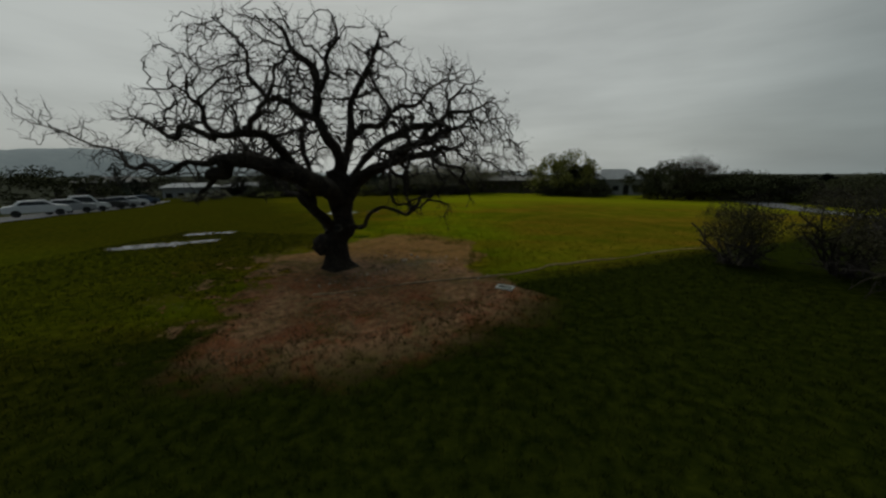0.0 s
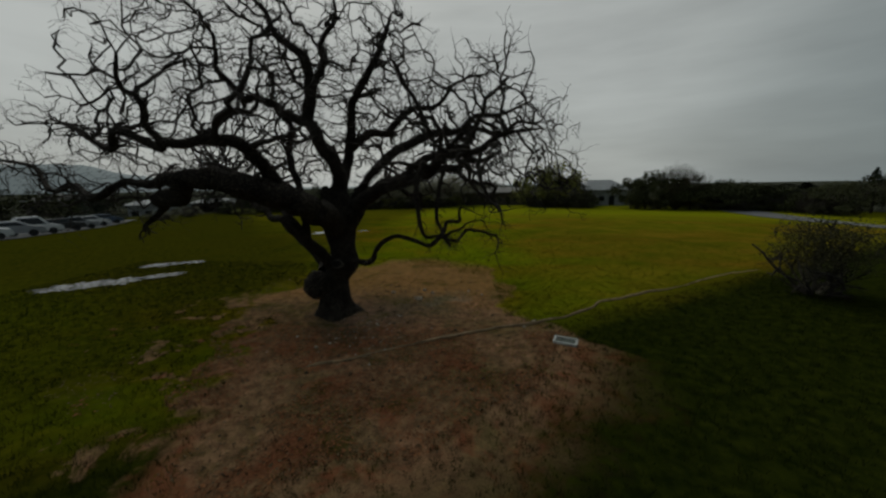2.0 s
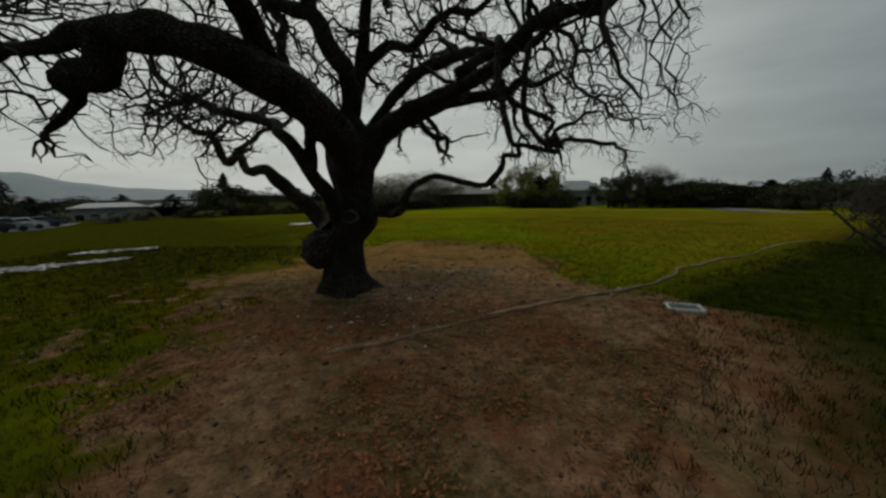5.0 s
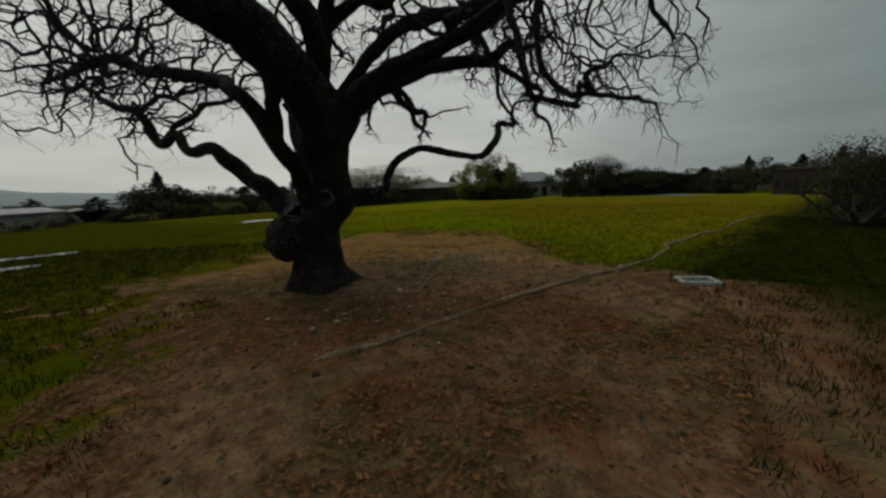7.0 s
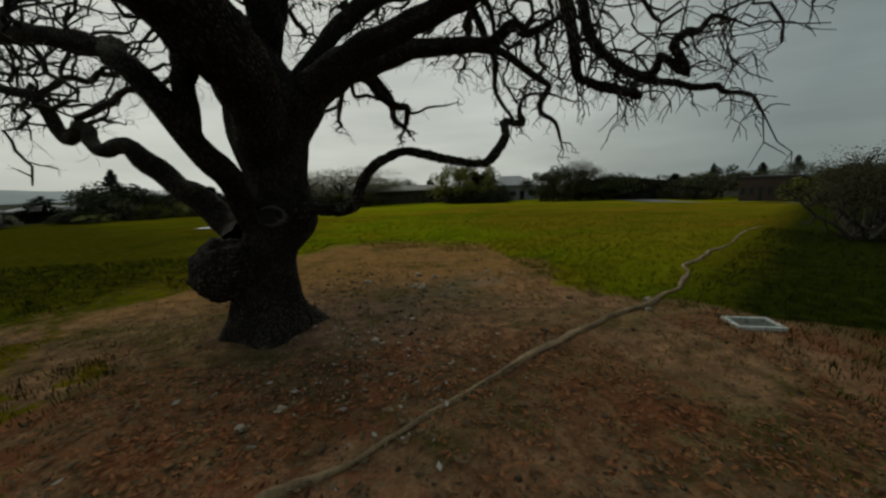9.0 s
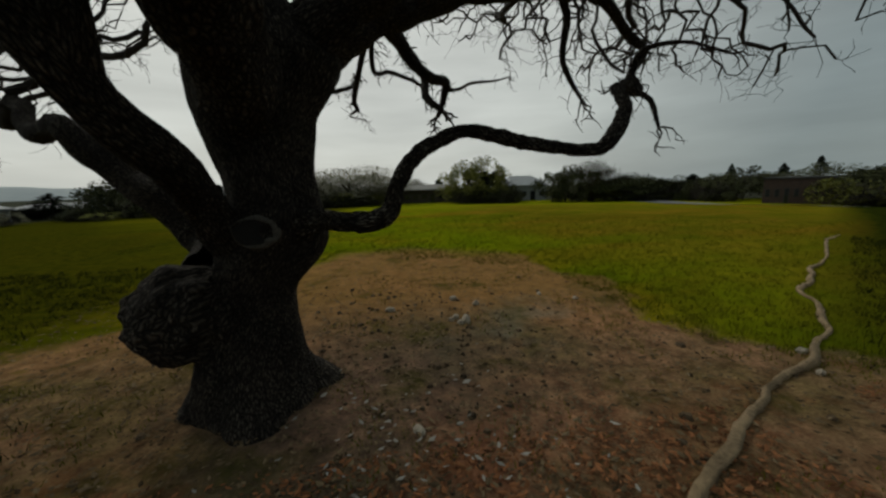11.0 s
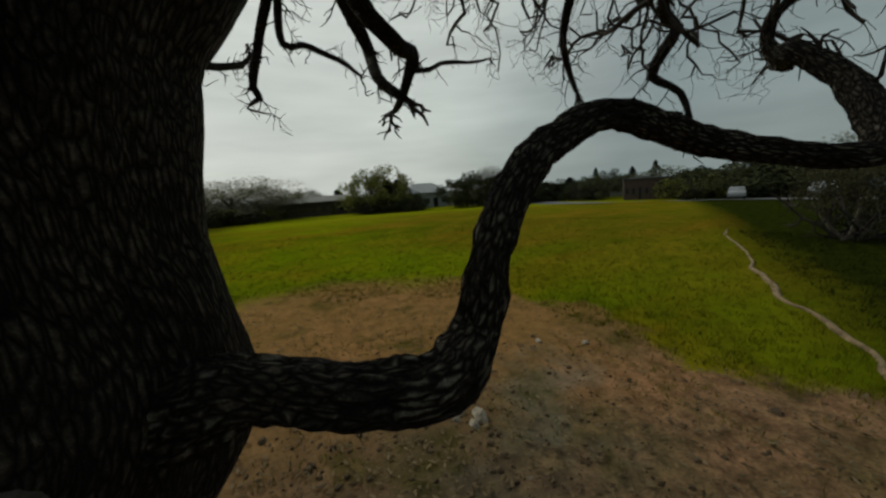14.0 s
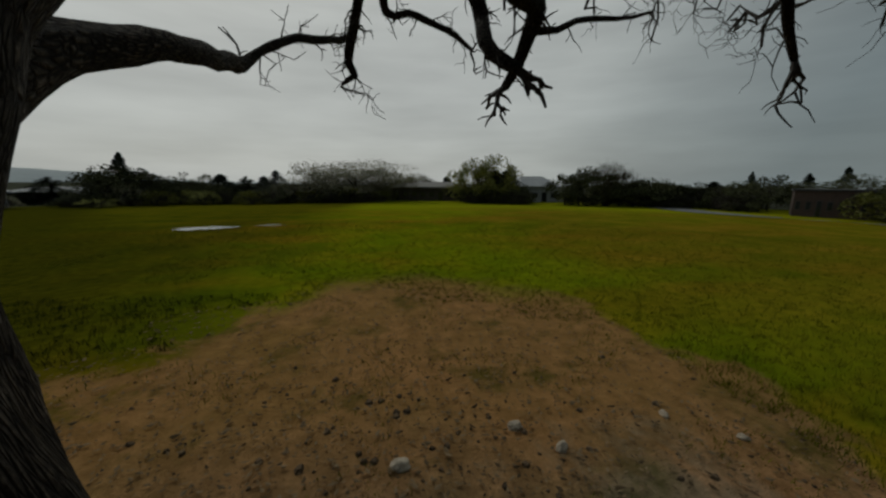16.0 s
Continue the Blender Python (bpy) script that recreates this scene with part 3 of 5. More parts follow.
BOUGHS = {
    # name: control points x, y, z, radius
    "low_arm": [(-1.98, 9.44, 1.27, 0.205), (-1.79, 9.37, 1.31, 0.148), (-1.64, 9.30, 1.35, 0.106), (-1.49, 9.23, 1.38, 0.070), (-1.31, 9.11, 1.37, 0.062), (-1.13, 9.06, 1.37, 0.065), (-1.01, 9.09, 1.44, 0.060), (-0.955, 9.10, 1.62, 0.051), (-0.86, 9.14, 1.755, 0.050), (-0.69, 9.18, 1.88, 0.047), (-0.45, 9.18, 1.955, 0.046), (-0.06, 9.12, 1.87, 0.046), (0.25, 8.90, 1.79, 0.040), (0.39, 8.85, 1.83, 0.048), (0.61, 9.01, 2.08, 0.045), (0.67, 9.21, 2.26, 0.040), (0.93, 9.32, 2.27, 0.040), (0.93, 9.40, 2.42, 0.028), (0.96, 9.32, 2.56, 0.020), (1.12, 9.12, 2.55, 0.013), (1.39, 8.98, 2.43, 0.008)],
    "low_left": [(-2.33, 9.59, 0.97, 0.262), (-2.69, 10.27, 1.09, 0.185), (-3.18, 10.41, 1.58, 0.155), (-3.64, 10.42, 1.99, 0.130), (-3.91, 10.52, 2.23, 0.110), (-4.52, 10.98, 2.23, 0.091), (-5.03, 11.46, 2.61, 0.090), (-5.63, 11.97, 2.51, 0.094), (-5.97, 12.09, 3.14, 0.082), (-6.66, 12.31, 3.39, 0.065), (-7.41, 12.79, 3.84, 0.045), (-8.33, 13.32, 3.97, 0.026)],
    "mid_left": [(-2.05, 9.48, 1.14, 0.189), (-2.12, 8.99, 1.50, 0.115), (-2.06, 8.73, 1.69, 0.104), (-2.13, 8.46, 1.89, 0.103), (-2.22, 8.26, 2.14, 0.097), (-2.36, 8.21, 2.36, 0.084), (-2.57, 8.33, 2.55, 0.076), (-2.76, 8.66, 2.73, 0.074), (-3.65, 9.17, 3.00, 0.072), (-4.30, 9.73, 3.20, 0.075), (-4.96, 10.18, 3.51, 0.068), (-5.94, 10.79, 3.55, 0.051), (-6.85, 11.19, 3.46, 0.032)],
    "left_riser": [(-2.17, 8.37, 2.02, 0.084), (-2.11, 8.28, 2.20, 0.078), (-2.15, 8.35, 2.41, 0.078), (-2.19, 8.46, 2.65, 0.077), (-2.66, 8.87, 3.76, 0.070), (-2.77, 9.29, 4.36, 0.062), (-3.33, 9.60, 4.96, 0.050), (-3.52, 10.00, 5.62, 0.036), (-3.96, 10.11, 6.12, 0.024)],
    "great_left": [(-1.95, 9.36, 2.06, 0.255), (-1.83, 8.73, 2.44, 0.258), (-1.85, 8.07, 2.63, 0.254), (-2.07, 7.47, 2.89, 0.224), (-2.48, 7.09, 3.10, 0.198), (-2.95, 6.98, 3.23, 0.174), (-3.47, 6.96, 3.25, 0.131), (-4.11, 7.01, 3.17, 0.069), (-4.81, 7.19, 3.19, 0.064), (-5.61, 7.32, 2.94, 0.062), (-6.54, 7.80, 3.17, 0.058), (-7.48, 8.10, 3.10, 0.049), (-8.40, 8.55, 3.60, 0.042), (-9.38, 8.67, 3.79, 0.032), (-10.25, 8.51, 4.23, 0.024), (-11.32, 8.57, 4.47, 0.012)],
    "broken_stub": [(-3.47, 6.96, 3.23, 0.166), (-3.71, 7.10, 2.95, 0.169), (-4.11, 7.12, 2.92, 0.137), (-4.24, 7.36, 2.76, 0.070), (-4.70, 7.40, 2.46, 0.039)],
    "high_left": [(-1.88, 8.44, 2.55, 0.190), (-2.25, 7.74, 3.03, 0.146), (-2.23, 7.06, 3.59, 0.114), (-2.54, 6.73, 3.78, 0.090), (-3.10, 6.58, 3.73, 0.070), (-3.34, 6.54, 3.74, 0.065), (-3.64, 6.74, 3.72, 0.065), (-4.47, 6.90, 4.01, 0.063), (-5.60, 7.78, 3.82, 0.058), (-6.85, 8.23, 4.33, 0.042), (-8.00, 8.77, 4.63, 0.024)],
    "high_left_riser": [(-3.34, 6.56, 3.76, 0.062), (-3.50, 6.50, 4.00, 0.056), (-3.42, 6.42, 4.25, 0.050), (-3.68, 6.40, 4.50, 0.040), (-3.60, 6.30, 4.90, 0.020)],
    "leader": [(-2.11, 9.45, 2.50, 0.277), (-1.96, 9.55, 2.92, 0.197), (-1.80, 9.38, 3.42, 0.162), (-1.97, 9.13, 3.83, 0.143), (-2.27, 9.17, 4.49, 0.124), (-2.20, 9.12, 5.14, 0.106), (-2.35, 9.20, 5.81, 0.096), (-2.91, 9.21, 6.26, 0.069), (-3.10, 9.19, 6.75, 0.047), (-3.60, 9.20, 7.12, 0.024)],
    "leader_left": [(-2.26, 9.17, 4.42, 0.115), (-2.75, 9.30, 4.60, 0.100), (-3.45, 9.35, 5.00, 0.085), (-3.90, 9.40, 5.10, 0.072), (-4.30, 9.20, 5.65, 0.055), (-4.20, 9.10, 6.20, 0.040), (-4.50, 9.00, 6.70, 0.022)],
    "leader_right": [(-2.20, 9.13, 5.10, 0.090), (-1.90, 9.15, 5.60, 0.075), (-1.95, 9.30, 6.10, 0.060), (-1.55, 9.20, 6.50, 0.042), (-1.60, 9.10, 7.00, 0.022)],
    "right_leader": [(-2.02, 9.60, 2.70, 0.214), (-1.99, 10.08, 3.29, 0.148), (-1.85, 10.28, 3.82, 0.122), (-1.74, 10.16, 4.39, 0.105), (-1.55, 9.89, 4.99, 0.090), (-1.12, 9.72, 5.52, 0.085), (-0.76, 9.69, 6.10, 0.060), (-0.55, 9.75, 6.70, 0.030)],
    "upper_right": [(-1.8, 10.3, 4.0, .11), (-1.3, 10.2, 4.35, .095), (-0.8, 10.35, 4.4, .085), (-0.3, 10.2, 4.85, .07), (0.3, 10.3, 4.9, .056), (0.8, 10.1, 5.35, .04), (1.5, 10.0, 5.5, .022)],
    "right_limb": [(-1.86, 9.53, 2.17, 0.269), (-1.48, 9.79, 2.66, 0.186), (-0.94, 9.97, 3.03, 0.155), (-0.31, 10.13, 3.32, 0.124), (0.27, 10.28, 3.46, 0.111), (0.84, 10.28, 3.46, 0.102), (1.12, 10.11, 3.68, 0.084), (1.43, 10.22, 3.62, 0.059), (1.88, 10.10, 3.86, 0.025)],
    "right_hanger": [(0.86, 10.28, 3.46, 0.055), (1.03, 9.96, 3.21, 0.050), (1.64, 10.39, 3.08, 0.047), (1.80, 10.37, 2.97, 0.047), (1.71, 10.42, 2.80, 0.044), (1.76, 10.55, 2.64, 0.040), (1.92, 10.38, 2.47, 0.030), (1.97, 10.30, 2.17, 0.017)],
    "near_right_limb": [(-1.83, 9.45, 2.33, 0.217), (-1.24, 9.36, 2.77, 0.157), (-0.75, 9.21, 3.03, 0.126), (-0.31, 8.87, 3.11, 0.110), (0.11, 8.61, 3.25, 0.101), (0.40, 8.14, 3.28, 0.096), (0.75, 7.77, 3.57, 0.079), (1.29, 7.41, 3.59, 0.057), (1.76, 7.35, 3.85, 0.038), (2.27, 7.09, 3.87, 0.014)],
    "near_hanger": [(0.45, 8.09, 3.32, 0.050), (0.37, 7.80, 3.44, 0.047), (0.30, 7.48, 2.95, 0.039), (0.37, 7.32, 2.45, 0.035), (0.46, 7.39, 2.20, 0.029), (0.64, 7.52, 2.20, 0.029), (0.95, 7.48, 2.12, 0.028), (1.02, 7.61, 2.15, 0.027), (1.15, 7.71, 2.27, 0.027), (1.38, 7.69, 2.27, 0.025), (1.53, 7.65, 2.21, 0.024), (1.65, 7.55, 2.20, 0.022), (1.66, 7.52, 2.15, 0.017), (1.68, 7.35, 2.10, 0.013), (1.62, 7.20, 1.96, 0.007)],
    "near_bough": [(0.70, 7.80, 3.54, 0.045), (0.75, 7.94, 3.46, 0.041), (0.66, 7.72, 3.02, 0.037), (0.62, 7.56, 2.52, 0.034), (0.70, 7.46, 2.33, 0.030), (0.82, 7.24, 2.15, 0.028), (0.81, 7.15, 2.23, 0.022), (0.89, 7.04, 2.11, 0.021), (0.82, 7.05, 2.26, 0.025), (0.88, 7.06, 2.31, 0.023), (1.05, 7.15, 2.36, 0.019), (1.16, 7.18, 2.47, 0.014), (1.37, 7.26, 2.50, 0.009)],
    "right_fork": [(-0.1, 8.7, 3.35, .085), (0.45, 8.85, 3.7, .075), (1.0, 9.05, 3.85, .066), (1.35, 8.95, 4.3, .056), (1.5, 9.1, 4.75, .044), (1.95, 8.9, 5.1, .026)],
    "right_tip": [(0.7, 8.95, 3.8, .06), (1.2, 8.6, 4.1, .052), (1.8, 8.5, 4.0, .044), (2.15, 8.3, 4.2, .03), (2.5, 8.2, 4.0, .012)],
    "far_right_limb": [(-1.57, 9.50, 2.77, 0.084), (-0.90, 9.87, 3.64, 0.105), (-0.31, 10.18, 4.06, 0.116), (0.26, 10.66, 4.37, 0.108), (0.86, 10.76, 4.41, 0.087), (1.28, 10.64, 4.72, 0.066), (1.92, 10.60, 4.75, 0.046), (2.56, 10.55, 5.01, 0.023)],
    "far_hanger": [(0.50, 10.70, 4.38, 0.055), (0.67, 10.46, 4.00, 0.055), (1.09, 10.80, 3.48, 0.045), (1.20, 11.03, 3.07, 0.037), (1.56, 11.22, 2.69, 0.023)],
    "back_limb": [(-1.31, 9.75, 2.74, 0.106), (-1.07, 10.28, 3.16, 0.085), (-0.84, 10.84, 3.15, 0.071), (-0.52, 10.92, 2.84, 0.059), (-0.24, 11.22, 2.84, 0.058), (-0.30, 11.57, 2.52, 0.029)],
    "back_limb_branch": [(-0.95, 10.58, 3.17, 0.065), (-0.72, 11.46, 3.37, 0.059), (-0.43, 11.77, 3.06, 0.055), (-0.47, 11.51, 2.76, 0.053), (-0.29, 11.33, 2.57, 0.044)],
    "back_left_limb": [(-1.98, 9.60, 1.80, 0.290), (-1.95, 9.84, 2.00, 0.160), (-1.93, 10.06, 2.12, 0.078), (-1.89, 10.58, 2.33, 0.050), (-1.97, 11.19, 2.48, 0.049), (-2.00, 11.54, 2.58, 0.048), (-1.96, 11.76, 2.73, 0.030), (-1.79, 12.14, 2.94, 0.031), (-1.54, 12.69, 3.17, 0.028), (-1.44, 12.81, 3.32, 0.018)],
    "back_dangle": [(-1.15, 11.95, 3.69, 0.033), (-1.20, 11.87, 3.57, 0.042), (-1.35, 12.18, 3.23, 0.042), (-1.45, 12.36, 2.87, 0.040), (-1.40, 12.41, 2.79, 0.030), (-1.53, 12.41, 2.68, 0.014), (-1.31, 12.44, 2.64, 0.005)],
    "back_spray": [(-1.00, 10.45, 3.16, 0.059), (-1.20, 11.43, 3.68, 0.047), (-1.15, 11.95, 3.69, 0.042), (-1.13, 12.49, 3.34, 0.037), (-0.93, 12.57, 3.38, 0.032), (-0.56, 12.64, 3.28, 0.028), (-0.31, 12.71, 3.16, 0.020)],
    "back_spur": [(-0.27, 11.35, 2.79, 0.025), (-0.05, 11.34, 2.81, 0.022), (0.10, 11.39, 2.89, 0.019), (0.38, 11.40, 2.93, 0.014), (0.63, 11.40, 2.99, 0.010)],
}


# crown outline: height of its top and of its underside by x
TOP_X, TOP_Z = (-12.5, -9.0, -7.6, -6.6, -4.4, -3.0, -1.8, 0.1, 0.75, 1.7, 2.5, 3.0, 3.5, 3.9), (4.3, 4.9, 5.7, 6.5, 7.2, 7.3, 6.7, 6.4, 5.4, 5.8, 5.3, 4.8, 4.1, 3.0)
LOW_X, LOW_Z = (-12.5, -7.0, -4.0, -2.0, 0.5, 2.0, 3.9), (3.3, 2.6, 2.8, 3.4, 3.1, 2.8, 2.7)


def crown(p, grow=0.0):
    """The crown's uneven envelope: wide and low to the west, rounded above."""
    y = (p[1] - 9.6) / (4.4 if p[1] > 9.6 else 3.6)
    if abs(y) >= 1 or p[0] > 3.9 - 0.85 * max(0.0, 9.2 - p[1]):
        return False
    k = math.sqrt(1 - y * y)
    top = float(np.interp(p[0], TOP_X, TOP_Z)) + grow
    low = float(np.interp(p[0], LOW_X, LOW_Z)) - 0.25 - grow + 0.35 * min(2.5, max(0.0, p[1] - 10.2))
    mid = 0.5 * (top + low) - 0.3
    wob = 0.35 * noise.noise(Vector((p[0] * 0.7, p[1] * 0.7, p[2] * 0.7)))
    return mid - (mid - low) * min(1.0, k * 1.4) < p[2] + wob < mid + (top - mid) * k + 0.1


def clear_way(p):
    """Keeps shoots out of the open air between the trunk and the low arm."""
    if -2.0 < p[0] < 0.6 and p[1] < 9.4 and p[2] < 2.5:
        return False
    return p[2] > 1.75 and crown(p, 0.25)


FREE = ("low_arm", "near_hanger", "near_bough", "right_hanger", "far_hanger", "broken_stub", "back_limb", "back_limb_branch", "back_left_limb", "back_dangle", "back_spray", "back_spur")


def free(p):
    return p[2] > 1.55 and not (-2.0 < p[0] < 0.0 and p[1] < 9.4)


# name: first station for side shoots, spacing, length, lift
GROWTH = {
    "low_arm": (0.66, 0.08, 0.20, 0.02), "broken_stub": (0.6, 0.13, 0.4, -0.15), "right_hanger": (0.35, 0.09, 0.34, -0.15), "near_hanger": (0.22, 0.05, 0.30, -0.26), "near_bough": (0.3, 0.07, 0.30, -0.20),
    "far_hanger": (0.3, 0.11, 0.40, -0.22), "back_limb": (0.45, 0.035, 0.26, -0.16), "back_limb_branch": (0.35, 0.04, 0.24, -0.14), "back_left_limb": (0.55, 0.035, 0.24, -0.14), "back_dangle": (0.30, 0.03, 0.24, -0.10), "back_spray": (0.35, 0.03, 0.28, -0.10), "back_spur": (0.3, 0.12, 0.2, -0.1),
}
# where the crown's branches may leave a limb, as a share of its length
FORKS = {"leader": 0.34, "right_leader": 0.34, "great_left": 0.34, "low_left": 0.36, "mid_left": 0.40, "right_limb": 0.42, "near_right_limb": 0.42}


# limbs high in the crown, which twist most
LOOSE = ("high_left_riser", "leader_left", "leader_right", "upper_right", "right_fork", "right_tip")


def limb_path(name, ctrl, seed):
    path = smooth_path(ctrl, 0.03 if name == "low_arm" else 0.05 if name in ("near_hanger", "near_bough") else 0.09)
    # small crooks along the limb
    for i in range(2, len(path)):
        k = min(1.0, i / 8)
        s = k * (0.15 * path[i, 3] if name == "low_arm" else 0.30 * path[i, 3] + (0.05 if name in LOOSE else 0.012))
        path[i, :3] += s * np.array(noise.noise_vector(Vector((i * (0.2 if name == "low_arm" else 0.33), seed * 7.7, 0.4))))
        path[i, 3] *= 1 + 0.14 * noise.noise(Vector((i * 0.5, seed * 3.3, 9.1)))
    return path


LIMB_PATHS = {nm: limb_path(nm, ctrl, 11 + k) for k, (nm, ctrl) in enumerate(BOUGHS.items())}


def fill_crown():
    """Branches that share out the crown's space between them: each grows towards the nearest open places."""
    rng = np.random.default_rng(77)
    pos, parent, owner, cap = [], [], [], []
    for k, (nm, path) in enumerate(LIMB_PATHS.items()):
        if nm in GROWTH:
            continue
        for i in range(int(FORKS.get(nm, 0.28) * len(path)), len(path)):
            pos.append(path[i, :3])
            parent.append(-1)
            owner.append(nm)
            cap.append(path[i, 3] * 0.66)
    goals = []
    while len(goals) < 4200:
        p = rng.uniform((-7.2, 6.0, 2.2), (4.0, 13.8, 7.4))
        q = ((p[0] + 2.2) / 4.2, (p[1] - 9.6) / 3.0, (p[2] - 3.2) / 3.0)
        if p[0] > -6.4 + 0.45 * (9.6 - p[1]) and crown(p) and (q[0] ** 2 + q[1] ** 2 + q[2] ** 2 > 0.55 or rng.random() < 0.45) and not (p[0] < -5 and p[2] > 5.2 and rng.random() < 0.5):
            goals.append(p)
    for nm in ("great_left", "low_left", "mid_left", "high_left"):
        path = LIMB_PATHS[nm]
        for i in range(int(0.45 * len(path)), len(path)):
            for _ in range(3):
                goals.append(path[i, :3] + rng.normal(0, 0.34, 3))
    goals = np.array(goals)
    near_d = np.full(len(goals), 1e9)
    near_i = np.zeros(len(goals), dtype=int)

    def see(first):
        for i in range(first, len(pos)):
            d = np.linalg.norm(goals - pos[i], axis=1)
            m = d < near_d
            near_d[m], near_i[m] = d[m], i
    see(0)
    alive = np.ones(len(goals), dtype=bool)
    heading = {}
    step, kill, reach = 0.15, 0.28, 2.2
    for _ in range(70):
        use = alive & (near_d < reach)
        if not use.any():
            break
        pulls = {}
        for g in np.nonzero(use)[0]:
            i = int(near_i[g])
            pulls.setdefault(i, []).append((goals[g] - pos[i]) / (near_d[g] + 1e-9))
        first = len(pos)
        for i, vs in pulls.items():
            d = np.mean(vs, axis=0)
            d = d / (np.linalg.norm(d) + 1e-9) + 0.40 * heading.get(i, 0.0) + rng.normal(0, 0.66, 3)
            d /= np.linalg.norm(d) + 1e-9
            q = pos[i] + d * step * rng.uniform(0.75, 1.25)
            if not clear_way(q) and not q[0] < -6:
                continue
            heading[len(pos)] = d
            pos.append(q)
            parent.append(i)
            owner.append(owner[i])
            cap.append(cap[i])
        if len(pos) == first:
            break
        see(first)
        alive &= near_d > kill
    # each branch as thick as all that it carries
    n = len(pos)
    kids = [[] for _ in range(n)]
    load = np.zeros(n)
    for i in range(n - 1, -1, -1):
        if not kids[i]:
            load[i] = 1.0
        if parent[i] >= 0:
            kids[parent[i]].append(i)
            load[parent[i]] += load[i]
    rad = np.minimum(0.0112 * load ** (1 / 1.78), cap)
    grown = {}
    for i in range(n):
        j = parent[i]
        if j < 0 or (parent[j] >= 0 and max(kids[j], key=lambda c: load[c]) == i):
            continue
        chain, rr = [pos[j], pos[i]], [min(rad[i] * 1.15, cap[j]), rad[i]]
        c = i
        while kids[c]:
            c = max(kids[c], key=lambda e: load[e])
            chain.append(pos[c])
            rr.append(rad[c])
        bush = grown.setdefault(owner[i], Bush(OAK, 500 + len(grown)))
        bush.shoot(chain, rr, 0, 6 if rr[0] > 0.028 else 5 if rr[0] > 0.014 else 4)
    # short crooked spurs with the buds
    for i in range(n):
        if parent[i] < 0 or rad[i] > 0.034:
            continue
        bush = grown[owner[i]]
        tip = not kids[i]
        for _ in range(2 if tip else int(bush.rng.random() < 0.42)):
            d = bush.rnd() + (heading[i] * (1.2 if tip else 0.5)) + np.array((0, 0, 0.1))
            droop = -0.10 if pos[i][2] < 4.2 else 0.02
            bush.grow(pos[i], d / np.linalg.norm(d), bush.rng.uniform(0.16, 0.40), 0.0042, 2 if bush.rng.random() < 0.5 else 3, droop, lambda p: p[2] > 1.9)
    return grown


CROWN = fill_crown()


def build_limb(name, ctrl, seed):
    rng = random.Random(seed)
    path = LIMB_PATHS[name]
    sides = 40 if name == "low_arm" else (20 if ctrl[0][3] > 0.15 else 12)
    v, f, uv = tube(path, sides, 0.20 if ctrl[0][3] > 0.1 else 0.12, seed * 1.7, base=OAK)
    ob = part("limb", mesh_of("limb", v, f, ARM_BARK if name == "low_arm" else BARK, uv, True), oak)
    if name not in GROWTH:
        if name in CROWN:
            tw = part("twig_growth", mesh_of("twig_growth", CROWN[name].v, CROWN[name].f, TWIG), ob, "crooked dark leafless branches and twigs")
            tagged(tw, kind="stuff")
        return
    first, gap, length, lift = GROWTH[name]
    level = 2
    bush = Bush(OAK, seed)
    total = len(path)
    seg = np.linalg.norm(np.diff(path[:, :3], axis=0), axis=1)
    travelled, due = 0.0, 0.0
    for i in range(1, total - 1):
        if i < first * total:
            continue
        travelled += seg[i]
        if travelled < due:
            continue
        due = travelled + gap * rng.uniform(0.6, 1.4)
        d = path[i + 1, :3] - path[i - 1, :3]
        d /= np.linalg.norm(d)
        q = np.cross(d, bush.rnd())
        q /= np.linalg.norm(q)
        q = q * 0.85 + d * 0.5 + np.array((0, 0, 0.25 if lift > 0 else -0.3))
        taper = 1.0 - 0.35 * (i / total)
        root, keep = path[i, :3].copy(), (clear_way if name not in FREE else free)

        def inside(p, root=root, keep=keep, reach=0.55 * length):
            return keep(p) or (float(np.linalg.norm(p - root)) < reach and free(p))
        bush.grow(path[i, :3], q / np.linalg.norm(q), length * taper * rng.uniform(0.75, 1.35), max(0.0048, min(0.011, path[i, 3] * 0.25)), level, lift, inside, 0.7)
    end_d = path[-1, :3] - path[-4, :3]
    for _ in range(3):
        k = end_d / np.linalg.norm(end_d) + bush.rnd() * 0.5
        bush.grow(path[-1, :3], k / np.linalg.norm(k), length * (2.0 if name.startswith("near") else 0.9), max(0.005, path[-1, 3] * 0.8), level, 2 * lift if name.startswith("near") else lift, lambda p: crown(p) or (float(np.linalg.norm(p - path[-1, :3])) < 1.2 * length and free(p)))
    if bush.f:
        tw = part("twig_growth", mesh_of("twig_growth", bush.v, bush.f, TWIG), ob, "fine dark leafless twigs")
        tagged(tw, kind="stuff")


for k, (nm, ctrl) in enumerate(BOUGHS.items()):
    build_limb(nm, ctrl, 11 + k)


